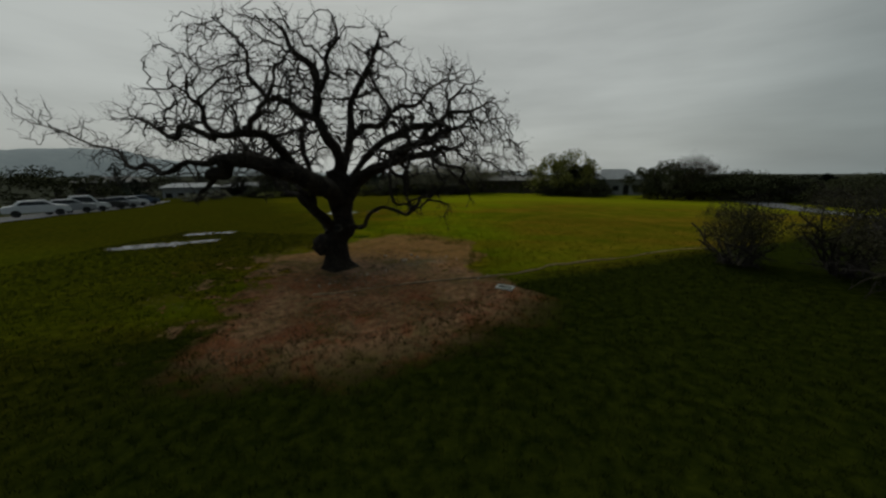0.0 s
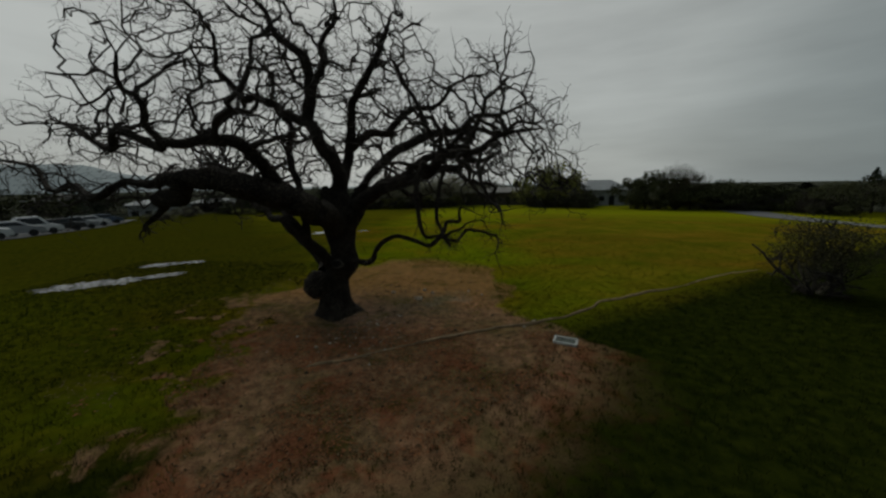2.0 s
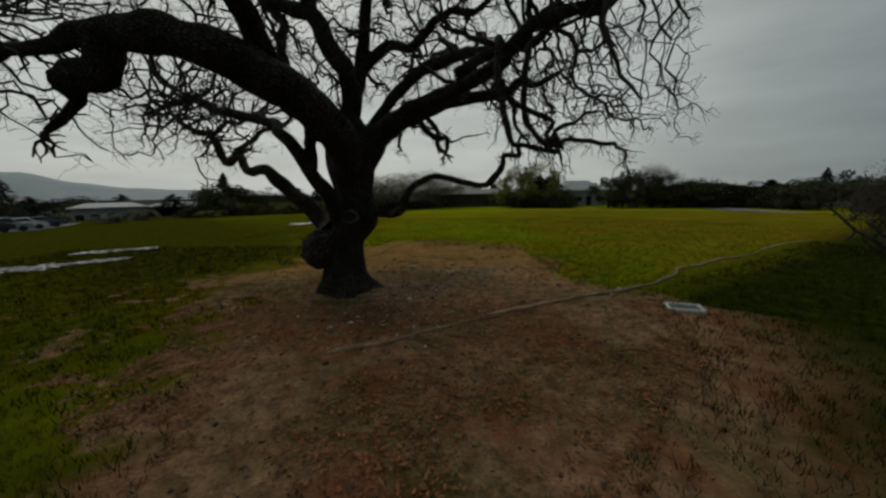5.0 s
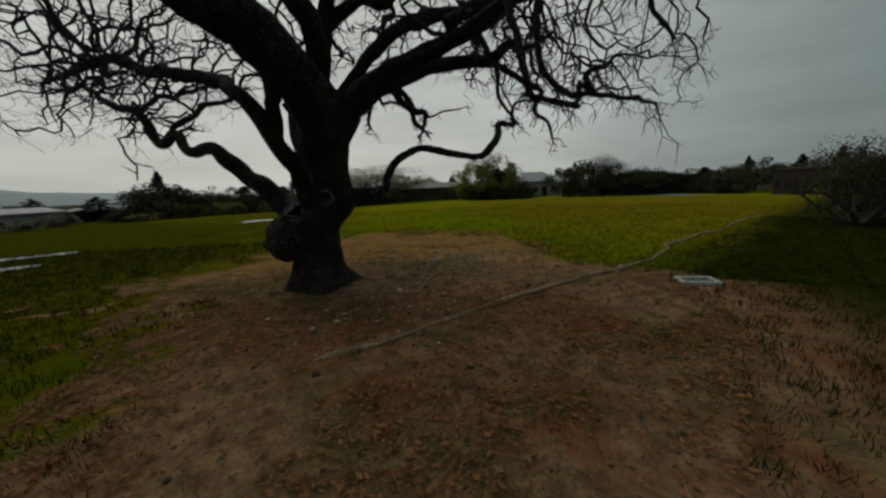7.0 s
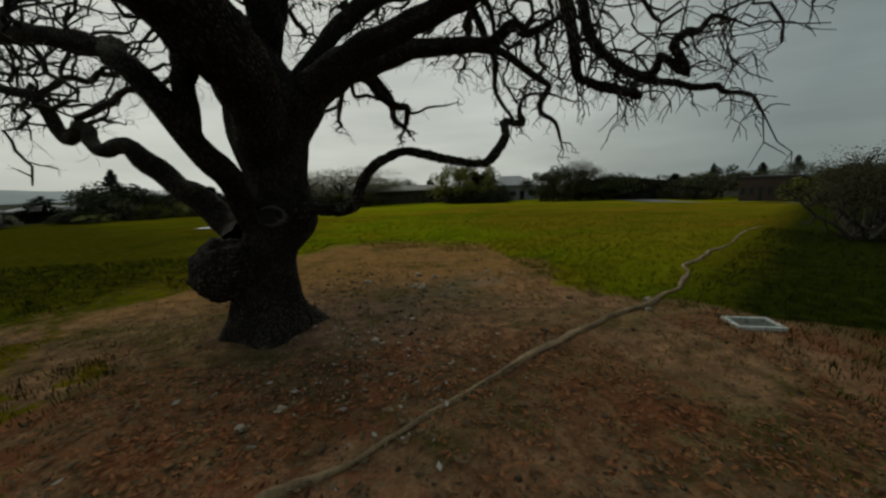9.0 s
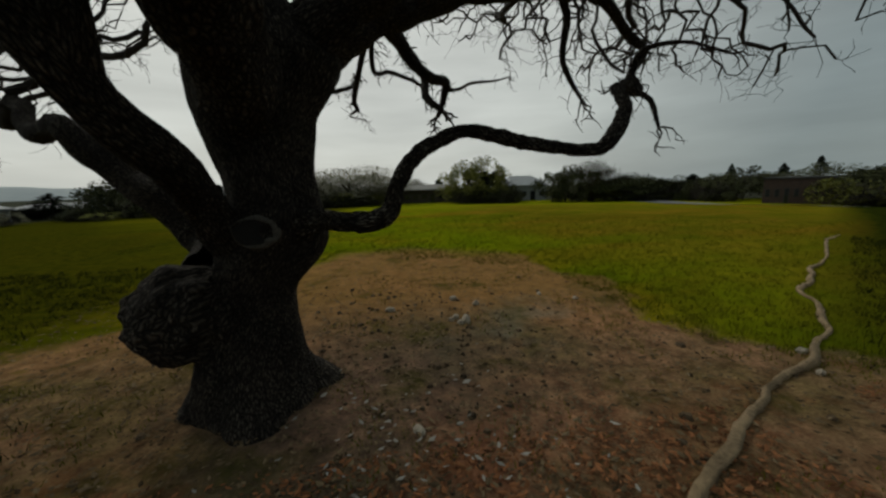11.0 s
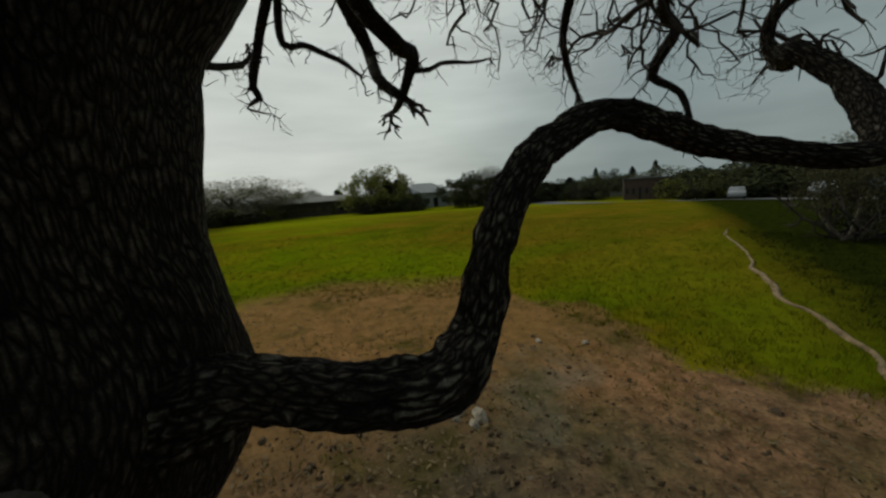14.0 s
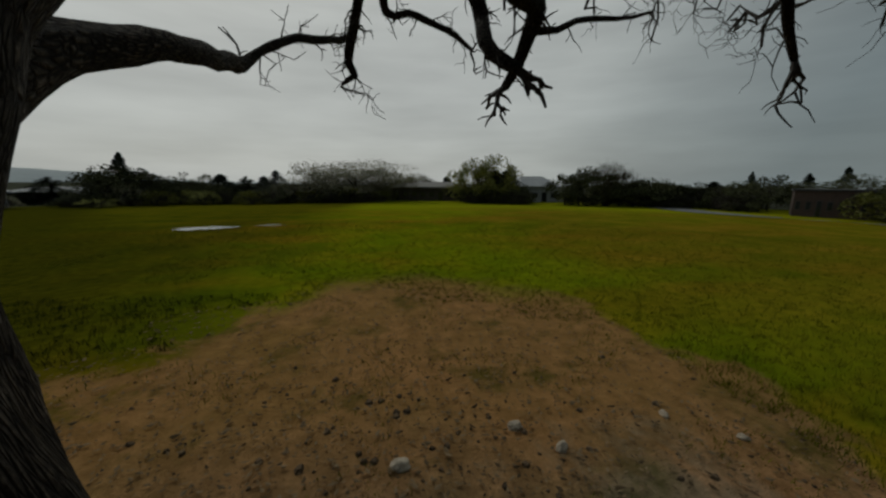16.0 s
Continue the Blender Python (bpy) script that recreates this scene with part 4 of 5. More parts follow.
def build_burl():
    bm = bmesh.new()
    bmesh.ops.create_icosphere(bm, subdivisions=5, radius=1.0)
    for q in bm.verts:
        n = q.co.normalized()
        k = 1 + 0.16 * noise.noise(n * 2.3) + 0.06 * noise.noise(n * 7) + 0.02 * noise.noise(n * 19)
        q.co = Vector((n.x * 0.32 * k - 0.34, n.y * 0.33 * k - 0.24, n.z * 0.33 * k + 0.775))
    me = bm_mesh("burl", bm, BARK, True)
    lay = me.uv_layers.new(name="UVMap")
    for lp in me.loops:
        c = me.vertices[lp.vertex_index].co
        lay.data[lp.index].uv = (math.atan2(c.y, c.x) * 0.3, c.z)
    part("burl", me, oak, "round dark swollen burl on the trunk")
    # healed pruning scar: a raised collar round a hollow
    bm = bmesh.new()
    ring, sides = 28, 10
    c = Vector((0.235, -0.435, 1.335))
    ax = Vector((0.30, -0.95, 0.06)).normalized()
    up = (Vector((0, 0, 1)) - ax * ax.z).normalized()
    rt = up.cross(ax)

    def on_trunk(u, w):
        return c + rt * u + up * w - ax * (u * u / 0.72)
    grid = []
    for i in range(ring):
        a = 2 * math.pi * i / ring
        k = 1 + 0.14 * noise.noise(Vector((math.cos(a) * 1.5, math.sin(a) * 1.5, 7)))
        o = on_trunk(math.cos(a) * 0.125 * k, math.sin(a) * 0.095 * k) - ax * 0.014 * (1 - math.cos(a))
        out = (o - c).normalized()
        row = []
        for j in range(sides):
            b = 2 * math.pi * j / sides
            rr = 0.023 * (1 + 0.9 * noise.noise(Vector((i * 0.55, j * 0.5, 1)))) * max(0.15, 0.75 + 0.85 * math.cos(a))
            row.append(bm.verts.new(o + (out * math.cos(b) + ax * math.sin(b) * 0.8) * rr))
        grid.append(row)
    for i in range(ring):
        for j in range(sides):
            bm.faces.new((grid[i][j], grid[(i + 1) % ring][j], grid[(i + 1) % ring][(j + 1) % sides], grid[i][(j + 1) % sides]))
    bmesh.ops.recalc_face_normals(bm, faces=bm.faces)
    part("scar_collar", bm_mesh("scar_collar", bm, plain("scar_wood", (0.035, 0.030, 0.024), (0.150, 0.132, 0.108), 40, 0.9, 0, 0.6), True), oak, "healed grey ring of a pruning scar")
    # flat near-black disc inside the ring: the hollow's shade put into colour
    bm = bmesh.new()
    mid = bm.verts.new(on_trunk(0, 0) + ax * 0.004)
    rim = [bm.verts.new(on_trunk(math.cos(2 * math.pi * i / 24) * 0.118, math.sin(2 * math.pi * i / 24) * 0.078) + ax * 0.012) for i in range(24)]
    for i in range(24):
        bm.faces.new((mid, rim[(i + 1) % 24], rim[i]))
    bmesh.ops.recalc_face_normals(bm, faces=bm.faces)
    part("hollow", bm_mesh("hollow", bm, plain("hollow_shade", (0.006, 0.005, 0.004), (0.016, 0.013, 0.010), 30, 0.95, 0, 0.6)), oak, "flat dark disc painted as the hollow inside the pruning scar")


build_burl()


# ---- things on the ground near the oak ----
def build_root():
    line = [(-1.75, 6.84), (-1.5, 6.95), (-0.95, 7.2), (-0.16, 7.66), (0.4, 8.0), (0.87, 8.27), (1.5, 8.58), (2.1, 8.85), (2.55, 8.98), (2.98, 9.24), (3.5, 9.5), (3.84, 9.78), (4.25, 10.12),
            (4.5, 10.45), (4.85, 10.66), (5.25, 10.82), (5.7, 11.14), (6.2, 11.5), (6.6, 11.66), (7.4, 12.05), (8.4, 12.7), (9.8, 13.6), (11.4, 14.3)]
    ctrl = [(x, y, height(x, y) + 0.002 + 0.034 * noise.noise(Vector((i * 1.3, 6.1, 0))), 0.036 * (0.85 + 0.85 * noise.noise(Vector((i * 0.9, 3.3, 0))))) for i, (x, y) in enumerate(line)]
    ctrl[0] = (*ctrl[0][:2], ctrl[0][2] - 0.07, 0.03)
    ctrl[-1] = (*ctrl[-1][:2], ctrl[-1][2] - 0.03, 0.015)
    path = smooth_path(ctrl, 0.08)
    for i in range(len(path)):
        path[i, 0] += 0.045 * noise.noise(Vector((i * 0.16, 1.0, 5.0))) + 0.02 * noise.noise(Vector((i * 0.6, 1.0, 5.0)))
        path[i, 1] += 0.045 * noise.noise(Vector((i * 0.16, 8.0, 5.0))) + 0.02 * noise.noise(Vector((i * 0.6, 7.0, 5.0)))
    v, f, uv = tube(path, 12, 0.6, 8.8, base=(3, 9.3, 0))
    ob = new("surface_root", mesh_of("surface_root", v, f, ROOT, uv, True))
    ob.location = (3, 9.3, 0)
    tagged(ob, "pale crooked surface root running across the soil and grass", "root")


build_root()


def build_cover():
    x, y = 3.07, 8.16
    z = height(x, y)
    c = thing("valve_box_cover", (x, y, z), "pale concrete valve box with green lid set in soil", "valve box")
    c.rotation_euler = (0, 0, radians(-20))
    c.scale = (0.86, 0.86, 1)
    bm = bmesh.new()
    for lo, hi in (((-0.26, -0.18, -0.05), (0.26, -0.13, 0.035)), ((-0.26, 0.13, -0.05), (0.26, 0.18, 0.035)),
                   ((-0.26, -0.129, -0.05), (-0.21, 0.129, 0.035)), ((0.21, -0.129, -0.05), (0.26, 0.129, 0.035))):
        box(bm, lo, hi, 0.006)
    part("frame", bm_mesh("frame", bm, CONCRETE), c, "pale concrete frame")
    bm = bmesh.new()
    box(bm, (-0.205, -0.125, -0.04), (0.205, 0.125, 0.022), 0.006)
    for k in range(6):
        box(bm, (-0.17 + k * 0.06, -0.10, 0.0221), (-0.14 + k * 0.06, 0.10, 0.027))
    part("lid", bm_mesh("lid", bm, LID), c, "weathered green ribbed lid")
    bm = bmesh.new()
    box(bm, (-0.03, -0.118, 0.0225), (0.03, -0.104, 0.031), 0.003)
    part("lift_handle", bm_mesh("lift_handle", bm, TYRE), c)


build_cover()


def rock(name, loc, size, seed, label):
    bm = bmesh.new()
    bmesh.ops.create_icosphere(bm, subdivisions=3, radius=1.0)
    for q in bm.verts:
        n = q.co.normalized()
        k = 1 + 0.35 * noise.noise(n * 1.3 + Vector((seed, 0, 0))) + 0.12 * noise.noise(n * 4 + Vector((seed, 2, 0)))
        q.co = Vector((n.x * size[0] * k, n.y * size[1] * k, max(-0.35, n.z) * size[2] * k))
    ob = new(name, bm_mesh(name, bm, STONE))
    ob.location = (loc[0], loc[1], height(*loc) + 0.3 * size[2])
    ob.rotation_euler = (0, 0, seed * 1.7)
    return tagged(ob, label, "stone", "stones on the bare soil")


STONES = [(-1.07, 11.06, .07, .04), (-0.29, 10.66, .05, .04), (-0.19, 10.53, .075, .06), (-0.36, 10.60, .04, .03), (-0.19, 11.33, .06, .045), (0.07, 11.09, .055, .04),
          (1.10, 11.34, .045, .03), (1.49, 11.02, .04, .03), (-1.79, 7.60, .04, .03), (-1.57, 7.74, .045, .03), (-0.27, 10.48, .05, .035), (-0.91, 8.78, .05, .03),
          (2.62, 9.12, .05, .035), (2.35, 8.80, .04, .03)]
for i, (x, y, a, b) in enumerate(STONES):
    rock("stone", (x, y), (a * 1.0, a * 0.66, b * 1.0), i * 2.3, "small pale angular stone lying on bare brown soil")


def scatter(name, label, mat, count, seed, place, piece, category, kind="stuff"):
    rng = random.Random(seed)
    verts, faces = [], []
    made = 0
    while made < count:
        p = place(rng)
        if p is None:
            continue
        piece(rng, p, verts, faces)
        made += 1
    ob = new(name, mesh_of(name, verts, faces, mat))
    return tagged(ob, label, category, kind=kind)


def soil_edge(x, y):
    creep = 0.5 + 0.9 * noise.noise(Vector((x * 1.1, y * 1.1, 5.2)))
    west = min(1.0, max(0.0, -0.6 * x - 1.25)) * min(1.0, max(0.0, (10.9 - y) * 0.45)) * 0.95
    east = 0.75 * min(1.0, max(0.0, 0.9 * (x - 1.7 - 1.3 * max(0.0, 9.6 - y))))
    west += min(1.0, max(0.0, -0.45 * x - 1.0)) * min(1.0, max(0.0, (y - 9.8) * 0.5)) * 0.5
    return math.hypot((x + 1.5) / 5.6, (y - 9.6) / 5.9) + 0.25 * noise.noise(Vector((x * 0.55, y * 0.55, 0.7))) + west * max(0.0, creep) + east


def in_soil(rng):
    x, y = rng.uniform(-7, 4.6), rng.uniform(3.6, 15.6)
    if soil_edge(x, y) > 0.94:
        return None
    # litter lies thickest by the trunk
    if rng.random() > 0.25 + 0.75 * math.exp(-((x + 1.6) ** 2 + (y - 9.0) ** 2) / 7):
        return None
    return x, y


# Western turf that gets dark blades, for the same painted-in falloff and shade.
def west_shade(x, y):
    return -0.22 * x + 1.2 * noise.noise(Vector((x * 0.4, y * 0.4, 3.0))) > max(0.6, 0.17 * y - 1.6)


def in_grass(rng):
    r = 2.4 + 15 * rng.random() ** 1.25
    a = rng.uniform(0, 2 * math.pi)
    x, y = -0.8 + r * math.cos(a) * 1.0, 9.0 + r * math.sin(a)
    if y < -1.5 or soil_edge(x, y) < 0.86 or west_shade(x, y) or (0.62 * (x - 3.6) - (y - 9.5)) > 0.3:
        return None
    return x, y


def in_lawn(rng):
    x, y = rng.uniform(-13, 11), rng.uniform(1.2, 15)
    if soil_edge(x, y) < 0.88 or not ((0.62 * (x - 3.6) - (y - 9.5)) > 0.2 or west_shade(x, y)):
        return None
    return x, y


def in_soil_tuft(rng):
    x, y = rng.uniform(-7, 4.4), rng.uniform(3.8, 15.4)
    if soil_edge(x, y) > 1.0 or noise.noise(Vector((x * 1.1, y * 1.1, 6.0))) < 0.12:
        return None
    return x, y


def leaf_piece(rng, p, verts, faces):
    s = rng.uniform(0.010, 0.018) * (1 + 1.3 * rng.random() ** 3)
    a, t = rng.uniform(0, 6.28), rng.uniform(-0.5, 0.5)
    z = height(*p) + 0.012
    c, q = math.cos(a), math.sin(a)
    k = len(verts)
    for u, w, h in ((-1, 0, 0.1), (0, -0.45, 0.0), (1, 0, 0.25), (0, 0.45, 0.05)):
        verts.append((p[0] + s * (u * c - w * q), p[1] + s * (u * q + w * c), z + s * (h + t * w) + s * 0.3))
    faces += [(k, k + 1, k + 2), (k, k + 2, k + 3)]


def tuft_piece(low, high, n):
    def piece(rng, p, verts, faces):
        z = height(*p)
        for _ in range(n):
            h = rng.uniform(low, high)
            a = rng.uniform(0, 6.28)
            x, y = p[0] + rng.gauss(0, 0.03), p[1] + rng.gauss(0, 0.03)
            lx, ly = rng.gauss(0, 0.4) * h, rng.gauss(0, 0.4) * h
            wx, wy = 0.004 * math.cos(a), 0.004 * math.sin(a)
            k = len(verts)
            verts += [(x - wx, y - wy, z - 0.005), (x + wx, y + wy, z - 0.005), (x + lx, y + ly, z + h)]
            faces.append((k, k + 1, k + 2))
    return piece


scatter("leaf_litter", "scattered dry brown and pale leaf litter on soil", LITTER, 18000, 5, in_soil, leaf_piece, "leaf litter")
RUSTY = leafy("rusty_leaf_mould", (0.050, 0.024, 0.012), (0.380, 0.160, 0.070))


def in_south(rng):
    x, y = rng.uniform(-4.5, 4.2), rng.uniform(3.8, 8.6)
    if soil_edge(x, y) > 0.92 or noise.noise(Vector((x * 0.8, y * 0.8, 2.0))) + 0.3 * rng.random() < 0.05:
        return None
    return x, y


def near_trunk(cx, cy, spread):
    def place(rng):
        x, y = rng.gauss(cx, spread), rng.gauss(cy, spread)
        return None if math.hypot(x + 2.08, y - 9.46) < 0.5 or soil_edge(x, y) > 0.9 else (x, y)
    return place


def clod_piece(rng, p, verts, faces):
    s = rng.uniform(0.009, 0.020) * (1 + 1.6 * rng.random() ** 3)
    z, k = height(*p), len(verts)
    ring = [(p[0] + s * rng.uniform(0.6, 1.3) * math.cos(a), p[1] + s * rng.uniform(0.6, 1.3) * math.sin(a)) for a in (0, 1.05, 2.1, 3.14, 4.2, 5.24)]
    verts += [(x, y, z - 0.004) for x, y in ring]
    verts += [(p[0] + (x - p[0]) * 0.6, p[1] + (y - p[1]) * 0.6, z + s * rng.uniform(0.4, 0.8)) for x, y in ring]
    faces.extend((k + i, k + (i + 1) % 6, k + 6 + (i + 1) % 6, k + 6 + i) for i in range(6))
    faces.append(tuple(k + 6 + i for i in range(6)))


CLOD = leafy("dark_soil_clod", (0.050, 0.038, 0.026), (0.150, 0.105, 0.065))
PALE_LEAF = leafy("bleached_leaf", (0.19, 0.175, 0.150), (0.45, 0.42, 0.37))
scatter("soil_clods", "small dark clods of soil round the oak", CLOD, 240, 21, near_trunk(-0.9, 10.4, 0.95), clod_piece, "soil")
scatter("scattered_clods", "dark soil clods and bark crumbs on ground", CLOD, 300, 22, near_trunk(-0.6, 7.8, 2.2), clod_piece, "soil")


def pale_piece(rng, p, verts, faces):
    k = len(verts)
    leaf_piece(rng, p, verts, faces)
    for i in range(k, len(verts)):
        x, y, z = verts[i]
        verts[i] = (p[0] + (x - p[0]) * 1.25, p[1] + (y - p[1]) * 1.25, z + 0.003)


scatter("bleached_leaves", "bleached pale leaf fragments on dark soil", PALE_LEAF, 190, 23, near_trunk(-1.05, 8.4, 0.62), pale_piece, "leaf litter")
scatter("rusty_litter", "rusty red-brown fallen leaves scattered on soil", RUSTY, 14000, 15, in_south, leaf_piece, "leaf litter")
scatter("grass", "short olive green winter grass blades", BLADE, 16000, 6, in_grass, tuft_piece(0.025, 0.07, 5), "grass")
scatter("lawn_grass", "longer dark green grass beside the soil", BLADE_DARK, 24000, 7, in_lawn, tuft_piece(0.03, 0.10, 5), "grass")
scatter("sparse_grass", "sparse short grass tufts growing through bare soil", BLADE, 2600, 8, in_soil_tuft, tuft_piece(0.015, 0.05, 4), "grass")


def build_puddle(c, length, width, turn, seed):
    n = 90
    verts, ca, sa = [], math.cos(turn), math.sin(turn)
    for i in range(n):
        a = 2 * math.pi * i / n
        k = 1 + 0.55 * noise.noise(Vector((math.cos(a) * 2.2, math.sin(a) * 2.2, seed))) + 0.55 * noise.noise(Vector((math.cos(a) * 7, math.sin(a) * 7, seed))) + 0.3 * noise.noise(Vector((math.cos(a) * 19, math.sin(a) * 19, seed)))
        u, w = math.cos(a) * length * 0.5 * k, math.sin(a) * width * 0.5 * k
        verts.append((u * ca - w * sa, u * sa + w * ca, 0))
    verts.append((0, 0, 0))
    zs = [height(c[0] + v[0], c[1] + v[1]) for v in verts]
    ob = new("puddle", mesh_of("puddle", verts, [(i, (i + 1) % n, n) for i in range(n)], WATER))
    ob.location = (c[0], c[1], max(zs) + 0.006)
    tagged(ob, "shallow rain puddle lying in the grass, reflecting pale sky", "puddle", "puddles in the field", "structure")


build_puddle((-11.7, 11.2), 1.6, 1.00, radians(35), 1.0)
build_puddle((-10.8, 11.9), 1.4, 0.95, radians(38), 7.0)
build_puddle((-9.9, 12.7), 1.2, 0.60, radians(40), 4.0)
build_puddle((-11.6, 14.3), 1.3, 0.72, radians(22), 2.0)
build_puddle((-10.7, 14.8), 1.0, 0.52, radians(20), 5.0)
build_puddle((-8.7, 24.1), 2.0, 0.95, radians(18), 3.0)
build_puddle((-6.5, 24.9), 0.9, 0.26, radians(10), 6.0)


# ---- shrubs and trees round the field ----
def shoot_bush(base_count, h, spread, seed, mat, level=1):
    b = Bush((0, 0, 0), seed)

    def inside(p):
        return (p[0] / spread) ** 2 + (p[1] / spread) ** 2 < 1.3 and p[2] < h * (1 + 0.2 * noise.noise(Vector(p))) and p[2] > -0.2
    for _ in range(base_count):
        a = b.rng.uniform(0, 6.28)
        d = np.array((math.cos(a) * 0.7, math.sin(a) * 0.7, 0.9))
        b.grow(np.array((math.cos(a) * 0.15, math.sin(a) * 0.15, -0.05)), d / np.linalg.norm(d), h * b.rng.uniform(0.7, 1.1), 0.035 * h / 2, level - 1, 0.12, inside, 0.5)
    return mesh_of("stem_growth", b.v, b.f, mat)


def leaf_cloud(centres, per, size, spread, seed, mat, name="crown", flat=0.7):
    rng = random.Random(seed)
    verts, faces = [], []
    for cx, cy, cz, rad in centres:
        for _ in range(per):
            d = Vector((rng.gauss(0, 1), rng.gauss(0, 1), rng.gauss(0, 1) * flat)).normalized()
            q = Vector((cx, cy, cz)) + d * rad * (0.55 + 0.55 * rng.random() ** 0.5) * spread
            a = Vector((rng.gauss(0, 1), rng.gauss(0, 1), rng.gauss(0, 1))).normalized()
            b = a.orthogonal().normalized()
            s = size * rng.uniform(0.5, 1.3)
            k = len(verts)
            verts += [tuple(q + a * s), tuple(q + b * s * 0.6), tuple(q - a * s), tuple(q - b * s * 0.6)]
            faces.append((k, k + 1, k + 2, k + 3))
    return mesh_of(name, verts, faces, mat)


def trunk_mesh(h, r, seed, forks=4):
    b = Bush((0, 0, 0), seed)
    p0 = [np.array((0.06 * h * noise.noise(Vector((k * 0.4, seed, 0))) * k / 5, 0.06 * h * noise.noise(Vector((k * 0.4, seed, 5))) * k / 5, -0.3 + k * h / 5)) for k in range(6)]
    b.shoot(p0, r, r * 0.35, 8)
    for k in range(forks):
        a = b.rng.uniform(0, 6.28)
        s = p0[2 + k % 3]
        pts = [s, s + np.array((math.cos(a) * 0.12 * h, math.sin(a) * 0.12 * h, 0.14 * h)), s + np.array((math.cos(a) * 0.24 * h, math.sin(a) * 0.24 * h, 0.34 * h))]
        b.shoot(pts, r * 0.5, r * 0.12, 6)
    return mesh_of("trunk", b.v, b.f, TWIG)


def broad_tree(seed, mat, label, h=9.0, wide=4.2):
    t = thing("tree", (0, 0, 0), label, "tree", "trees round the field")
    rng = random.Random(seed)
    part("trunk", trunk_mesh(h * 0.62, 0.24, seed), t)
    cs = []
    for _ in range(46):
        a, rr, zz = rng.uniform(0, 6.28), rng.random() ** 0.5, rng.random()
        w = wide * (0.55 + 0.6 * math.sin(math.pi * min(1, 0.15 + zz * 0.8))) * rr
        cs.append((w * math.cos(a), w * math.sin(a), h * (0.16 + 0.80 * zz * (1 - 0.3 * rr * rr)), rng.uniform(0.6, 1.3)))
    part("crown", leaf_cloud(cs, 90, 0.17, 1.0, seed, mat), t)
    return t


def bare_tree(seed, label, h=9.0, wide=4.5, mat=None):
    t = thing("bare_tree", (0, 0, 0), label, "tree", "trees round the field")
    part("trunk", trunk_mesh(h * 0.6, 0.22, seed, 6), t)
    b = Bush((0, 0, 0), seed)

    def inside(p):
        return (p[0] / wide) ** 2 + (p[1] / wide) ** 2 + ((p[2] - h * 0.5) / (h * 0.52)) ** 2 < 1.0 + 0.3 * noise.noise(Vector(p))
    for k in range(16):
        a = b.rng.uniform(0, 6.28)
        d = np.array((math.cos(a), math.sin(a), b.rng.uniform(0.3, 1.4)))
        b.grow(np.array((0, 0, h * b.rng.uniform(0.2, 0.5))), d / np.linalg.norm(d), h * 0.42, 0.038, 1, 0.10, inside, 0.45)
    part("crown", mesh_of("crown", b.v, b.f, mat or LEAF_GREY), t, "hazy crown of bare grey-brown twigs")
    rng = random.Random(seed)
    cs = []
    for _ in range(95):
        d = Vector((rng.gauss(0, 1), rng.gauss(0, 1), rng.gauss(0, 1))).normalized() * rng.uniform(0.5, 1.0)
        cs.append((d.x * wide * 0.9, d.y * wide * 0.9, h * 0.52 + d.z * h * 0.42, 0.8))
    part("twig_haze", leaf_cloud(cs, 110, 0.075, 1.0, seed, mat or LEAF_GREY, "twig_haze"), t)
    return t


def conifer(seed, h=9.0, wide=2.0):
    t = thing("conifer", (0, 0, 0), "dark narrow conifer standing beyond the field", "tree", "conifers round the field")
    rng = random.Random(seed)
    part("trunk", trunk_mesh(h * 0.9, 0.16, seed, 0), t)
    cs = []
    for k in range(300):
        zz = rng.random() ** 1.15
        a = rng.uniform(0, 6.28)
        w = wide * (1 - zz) ** 0.62 * rng.uniform(0.2, 1.0)
        cs.append((w * math.cos(a), w * math.sin(a), h * (0.04 + 0.96 * zz) - 0.15 * w, 0.06 + 0.36 * (1 - zz)))
    part("crown", leaf_cloud(cs, 20, 0.10, 1.0, seed, LEAF_CONIFER, flat=1.0), t)
    return t


def shrub(seed, mat, label, h=2.6, wide=2.2, leaves=60):
    t = thing("shrub", (0, 0, 0), label, "shrub", "shrubs round the field")
    rng = random.Random(seed)
    part("stem_growth", shoot_bush(9, h * 0.8, wide, seed, TWIG), t)
    cs = []
    for _ in range(34):
        a, rr, zz = rng.uniform(0, 6.28), rng.random() ** 0.5, rng.random()
        w = wide * (0.5 + 0.5 * math.sin(math.pi * (0.2 + 0.7 * zz))) * rr
        cs.append((w * math.cos(a), w * math.sin(a), h * (0.12 + 0.78 * zz), rng.uniform(0.3, 0.6)))
    part("crown", leaf_cloud(cs, leaves, 0.10, 1.0, seed, mat), t)
    return t


PROTO = {
    "olive": broad_tree(101, LEAF_OLIVE, "olive green broad tree standing behind the field"),
    "dark": broad_tree(102, LEAF_DARK, "dark evergreen broad tree standing behind the field"),
    "dark2": broad_tree(103, LEAF_DARK, "dark evergreen tree with uneven crown behind field", 8.0, 4.8),
    "bare": bare_tree(104, "pale grey bare round tree standing behind the field"),
    "bare2": bare_tree(105, "dark bare winter tree standing behind the field", 8.5, 3.8, TWIG_HAZE),
    "cone": conifer(106),
    "cone2": conifer(107, 8.0, 1.5),
    "hedge": shrub(108, LEAF_DARK, "dark dense shrub in the hedge beyond the field", 3.2, 2.4, 90),
    "hedge2": shrub(109, LEAF_OLIVE, "olive brown shrub in the hedge beyond field", 2.8, 2.3, 60),
    "haze": shrub(110, LEAF_GREY, "greyish bare twiggy shrub beyond the field", 3.0, 2.5, 55),
}
USED = set()


